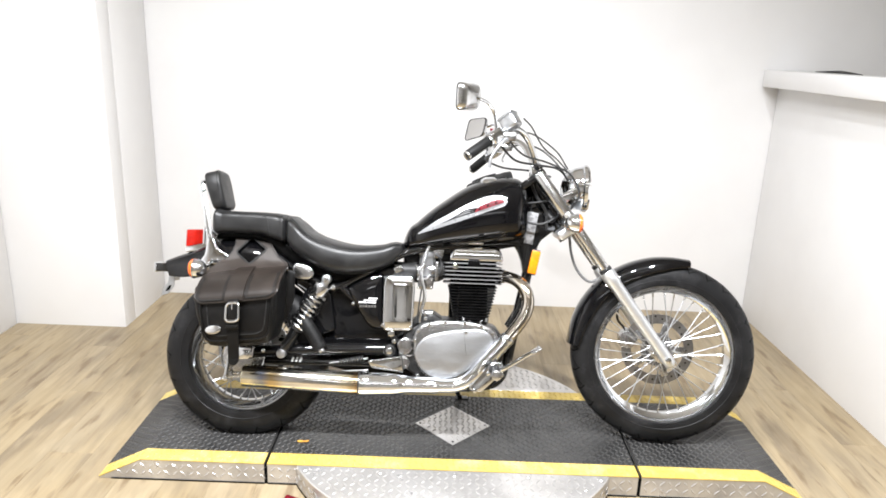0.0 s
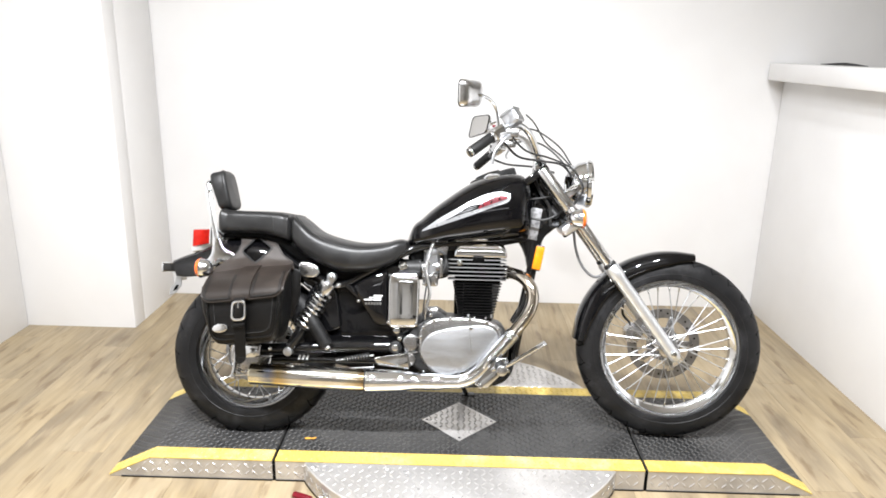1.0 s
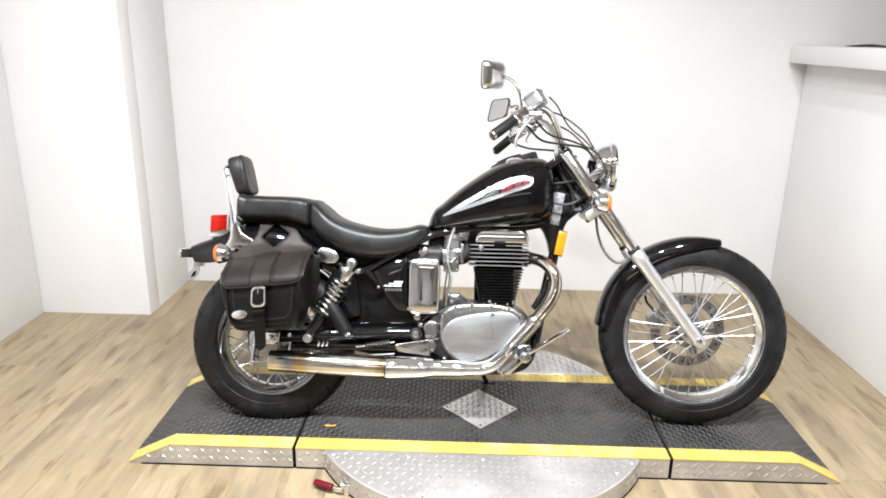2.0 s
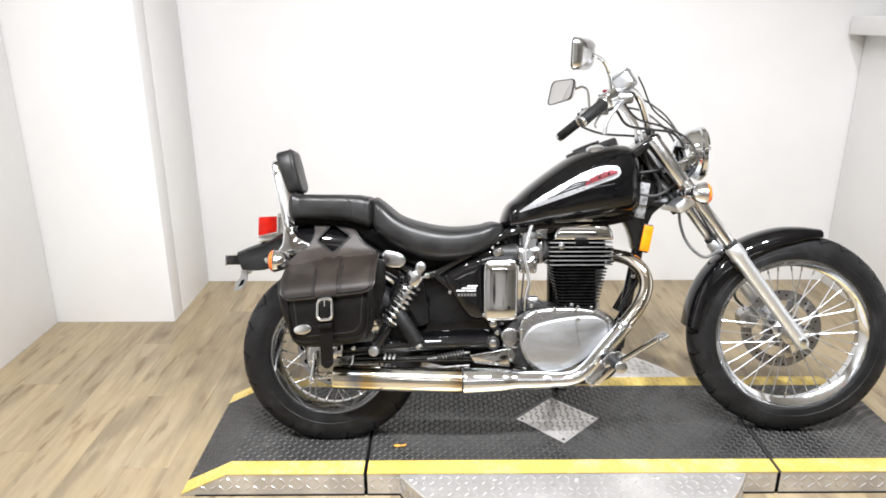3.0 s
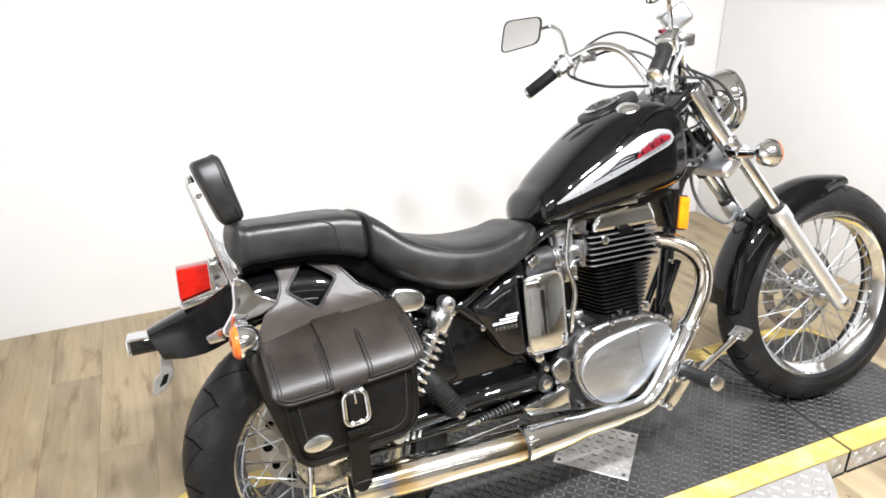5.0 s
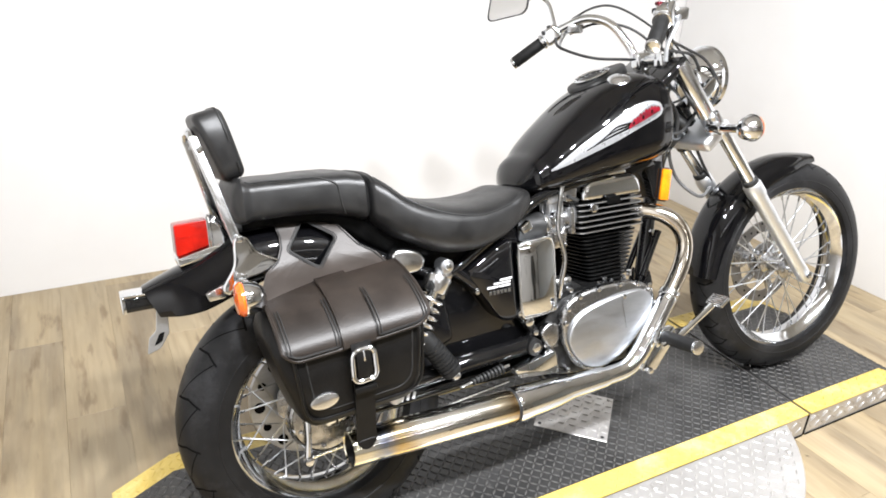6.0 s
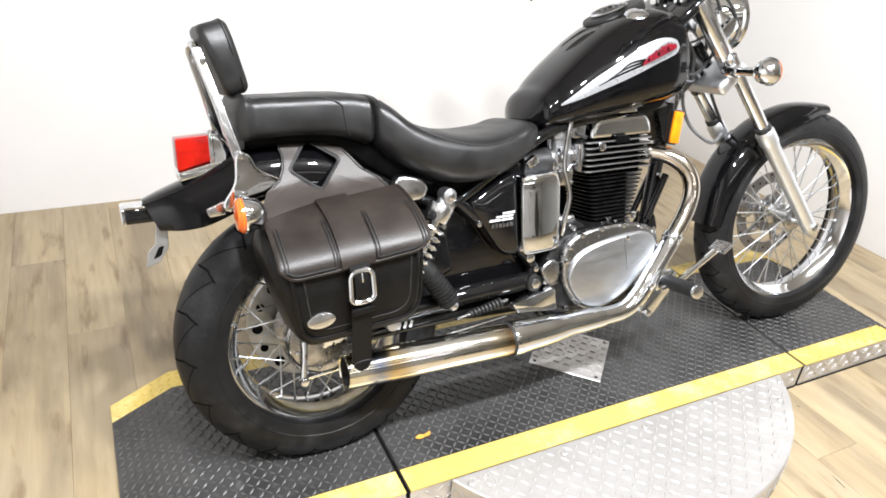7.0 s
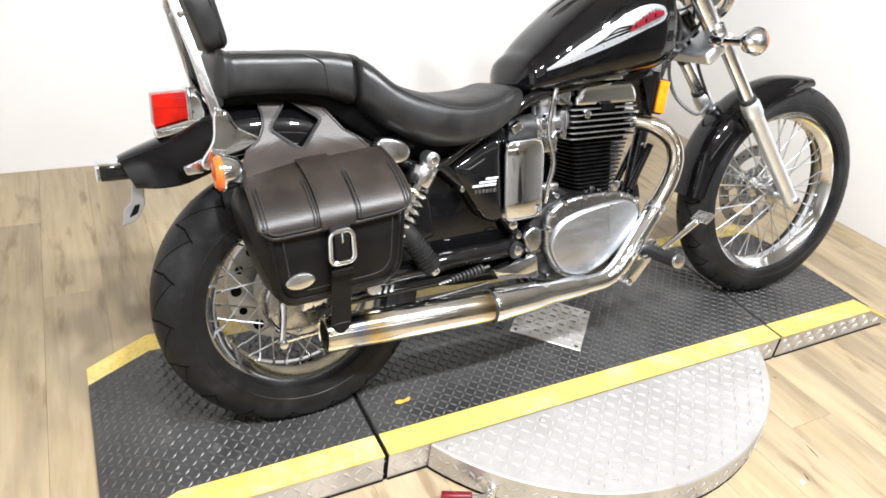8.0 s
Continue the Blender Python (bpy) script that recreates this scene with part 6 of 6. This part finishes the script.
strap = part("strap", strap_piece([(-0.298, 0.478), (-0.301, 0.465), (-0.299, 0.44), (-0.295, 0.4), (-0.29, 0.36), (-0.284, 0.33), (-0.278, 0.3), (-0.275, 0.28)], 0.018, -0.004), BAG_LEATHER, bag, "hanging black leather strap")
part("strap_tip", prism(smooth_loop([(SX - 0.0165, 0.284), (SX - 0.012, 0.271), (SX, 0.265), (SX + 0.012, 0.271), (SX + 0.0165, 0.284)]), -0.277, -0.2732, 0.001, 1), BAG_LEATHER, strap)
part("strap_keeper", box(SX, -0.301, 0.392, 0.04, 0.008, 0.012, 0.002), BAG_LEATHER, strap)
loop = round_poly([(SX - 0.021, 0.41), (SX + 0.021, 0.41), (SX + 0.0195, 0.467), (SX - 0.0195, 0.467)], 0.014, 6)
buckle = part("buckle", tube([(x, -0.3055, z) for x, z in loop] + [(loop[0][0], -0.3055, loop[0][1])], 0.0045, 10, 1), CHROME, bag, "polished steel buckle")
part("strap_tongue", box(SX, -0.3065, 0.44, 0.027, 0.005, 0.05, 0.002), BAG_LEATHER, strap, "leather strap end through the buckle")
part("buckle_prong", tube([(SX, -0.309, 0.464), (SX, -0.3105, 0.455), (SX, -0.3095, 0.447)], 0.0018, 8), CHROME, buckle)
part("badge", prism([(-0.78 + 0.026 * math.cos(a), 0.384 + 0.0145 * math.sin(a)) for a in (2 * math.pi * k / 28 for k in range(28))], -0.2825, -0.272, 0.003, 2), CHROME_DULL, bag, "oval pewter badge")

# the whole bag hangs a little askew: its front end higher and further out
for ob in [*bag.children, *(c for o in bag.children for c in o.children)]:
    for v in ob.data.vertices:
        lean = v.co.x - SX
        v.co.z += 0.11 * lean
        v.co.y -= 0.12 * lean * min(max((-0.125 - v.co.y) / 0.15, 0.0), 1.0)


# yoke that carries the bag over the mudguard, with a diamond opening
def yoke_y(z):
    return float(np.interp(z, (0.53, 0.562, 0.574, 0.588, 0.62, 0.64, 0.66, 0.69), (-0.19, -0.152, -0.13, -0.109, -0.09, -0.078, -0.063, -0.044)))


outer = [(-0.672, 0.69), (-0.652, 0.652), (-0.622, 0.612), (-0.59, 0.592), (-0.574, 0.566), (-0.7, 0.548), (-0.848, 0.535), (-0.84, 0.562), (-0.818, 0.588), (-0.794, 0.604), (-0.781, 0.626), (-0.777, 0.648), (-0.784, 0.69), (-0.73, 0.696)]
hole = round_poly([(-0.723, 0.672), (-0.667, 0.633), (-0.715, 0.583), (-0.766, 0.621)], 0.009, 3)
centre = Vector((-0.718, 0.62))


def ray_to(poly, a):
    """Where a ray from the opening's middle leaves a polygon."""
    d = Vector((math.cos(a), math.sin(a)))
    best = 0.0
    for i in range(len(poly)):
        p, q = Vector(poly[i - 1]) - centre, Vector(poly[i]) - centre
        e = q - p
        den = d.x * e.y - d.y * e.x
        if abs(den) < 1e-9:
            continue
        t, u = (p.x * e.y - p.y * e.x) / den, (p.x * d.y - p.y * d.x) / den
        if t > 0 and -1e-6 <= u <= 1 + 1e-6:
            best = max(best, t)
    return centre + d * best


angles = sorted({*(2 * math.pi * k / 72 for k in range(72)), *(math.atan2(q[1] - centre.y, q[0] - centre.x) % (2 * math.pi) for q in (*outer, *hole))})
rings = []
for k in range(5):
    row = []
    for a in angles:
        p = ray_to(hole, a).lerp(ray_to(outer, a), k / 4)
        row.append((p.x, yoke_y(p.y), p.y))
    rings.append(row)
rings += [[(x, y + 0.0035, z) for x, y, z in r] for r in reversed(rings)]
yoke = part("yoke", loft(rings + [rings[0]], cap=False), YOKE_LEATHER, bag, "leather yoke with a diamond cut-out")
for k, r in ((1.02, 0.0024), (1.13, 0.001)):
    part("stitching", tube([(x, yoke_y(z) - 0.0006, z) for x, z in [tuple(centre + (Vector(q) - centre) * k) for q in hole + hole[:1]]], r, 6, 1), THREAD, yoke)
part("stitching", tube([(x, yoke_y(z) - 0.0008, z) for x, z in [tuple(centre + (ray_to(outer, radians(a)) - centre) * 0.955) for a in range(-20, 92, 4)]], 0.0013, 6, 1), THREAD, yoke)
part("stitching", tube([(x, yoke_y(z) - 0.0008, z) for x, z in [tuple(centre + (ray_to(outer, radians(a)) - centre) * 0.955) for a in range(92, 200, 4)]], 0.0013, 6, 1), THREAD, yoke)


# ---- floor boards ----
def plank_mesh(length, width):
    me = finish(box(0, 0, 0, width, length, 0.006, 0.0003, 1))
    me.materials.append(PLANK)
    return me


PW, PL = 0.152, 1.22
boards = {}
x = LEFT_X
row = 0
FAR_X = RIGHT_X + 2.2
while x < FAR_X:
    w = min(PW, FAR_X - x)
    y = FRONT_Y - (row * 0.437 % PL)
    end = BACK_Y if x + w > NOOK_X else NOOK_Y + 0.002
    if x + w > RIGHT_X and x < RIGHT_X + 0.12:
        end = EAST_END
    while y < end:
        y0 = max(y, FRONT_Y)
        ln = min(y + PL, end) - y0
        if ln > 0.02 and w > 0.01:
            key = (round(ln, 3), round(w, 3))
            if key not in boards:
                boards[key] = plank_mesh(ln - 0.0005, w - 0.0005)
            ob = new("plank", boards[key])
            ob.parent = floor
            ob.location = (x + w / 2, y0 + ln / 2, -0.0032)
        y += PL
    x += PW
    row += 1

# small scuffs and a pale spot on the boards
for name, a, b, w, mat in (("scuff", (0.41, -0.56), (0.403, -0.606), 0.0016, CASE), ("scuff", (0.322, -0.626), (0.316, -0.648), 0.0022, CASE), ("scuff", (0.542, -0.342), (0.548, -0.353), 0.002, CASE), ("pale_spot", (0.302, -0.634), (0.29, -0.65), 0.008, WHITE_PRINT)):
    p, q = Vector(a), Vector(b)
    n = Vector((-(q - p).y, (q - p).x)).normalized() * w
    m = p.lerp(q, 0.5) + n * 0.6
    part(name, prism([tuple(p), tuple(m + n * 0.5), tuple(q), tuple(m - n * 0.9)], 0.0001, 0.0006, 0, axis="z"), mat, floor)
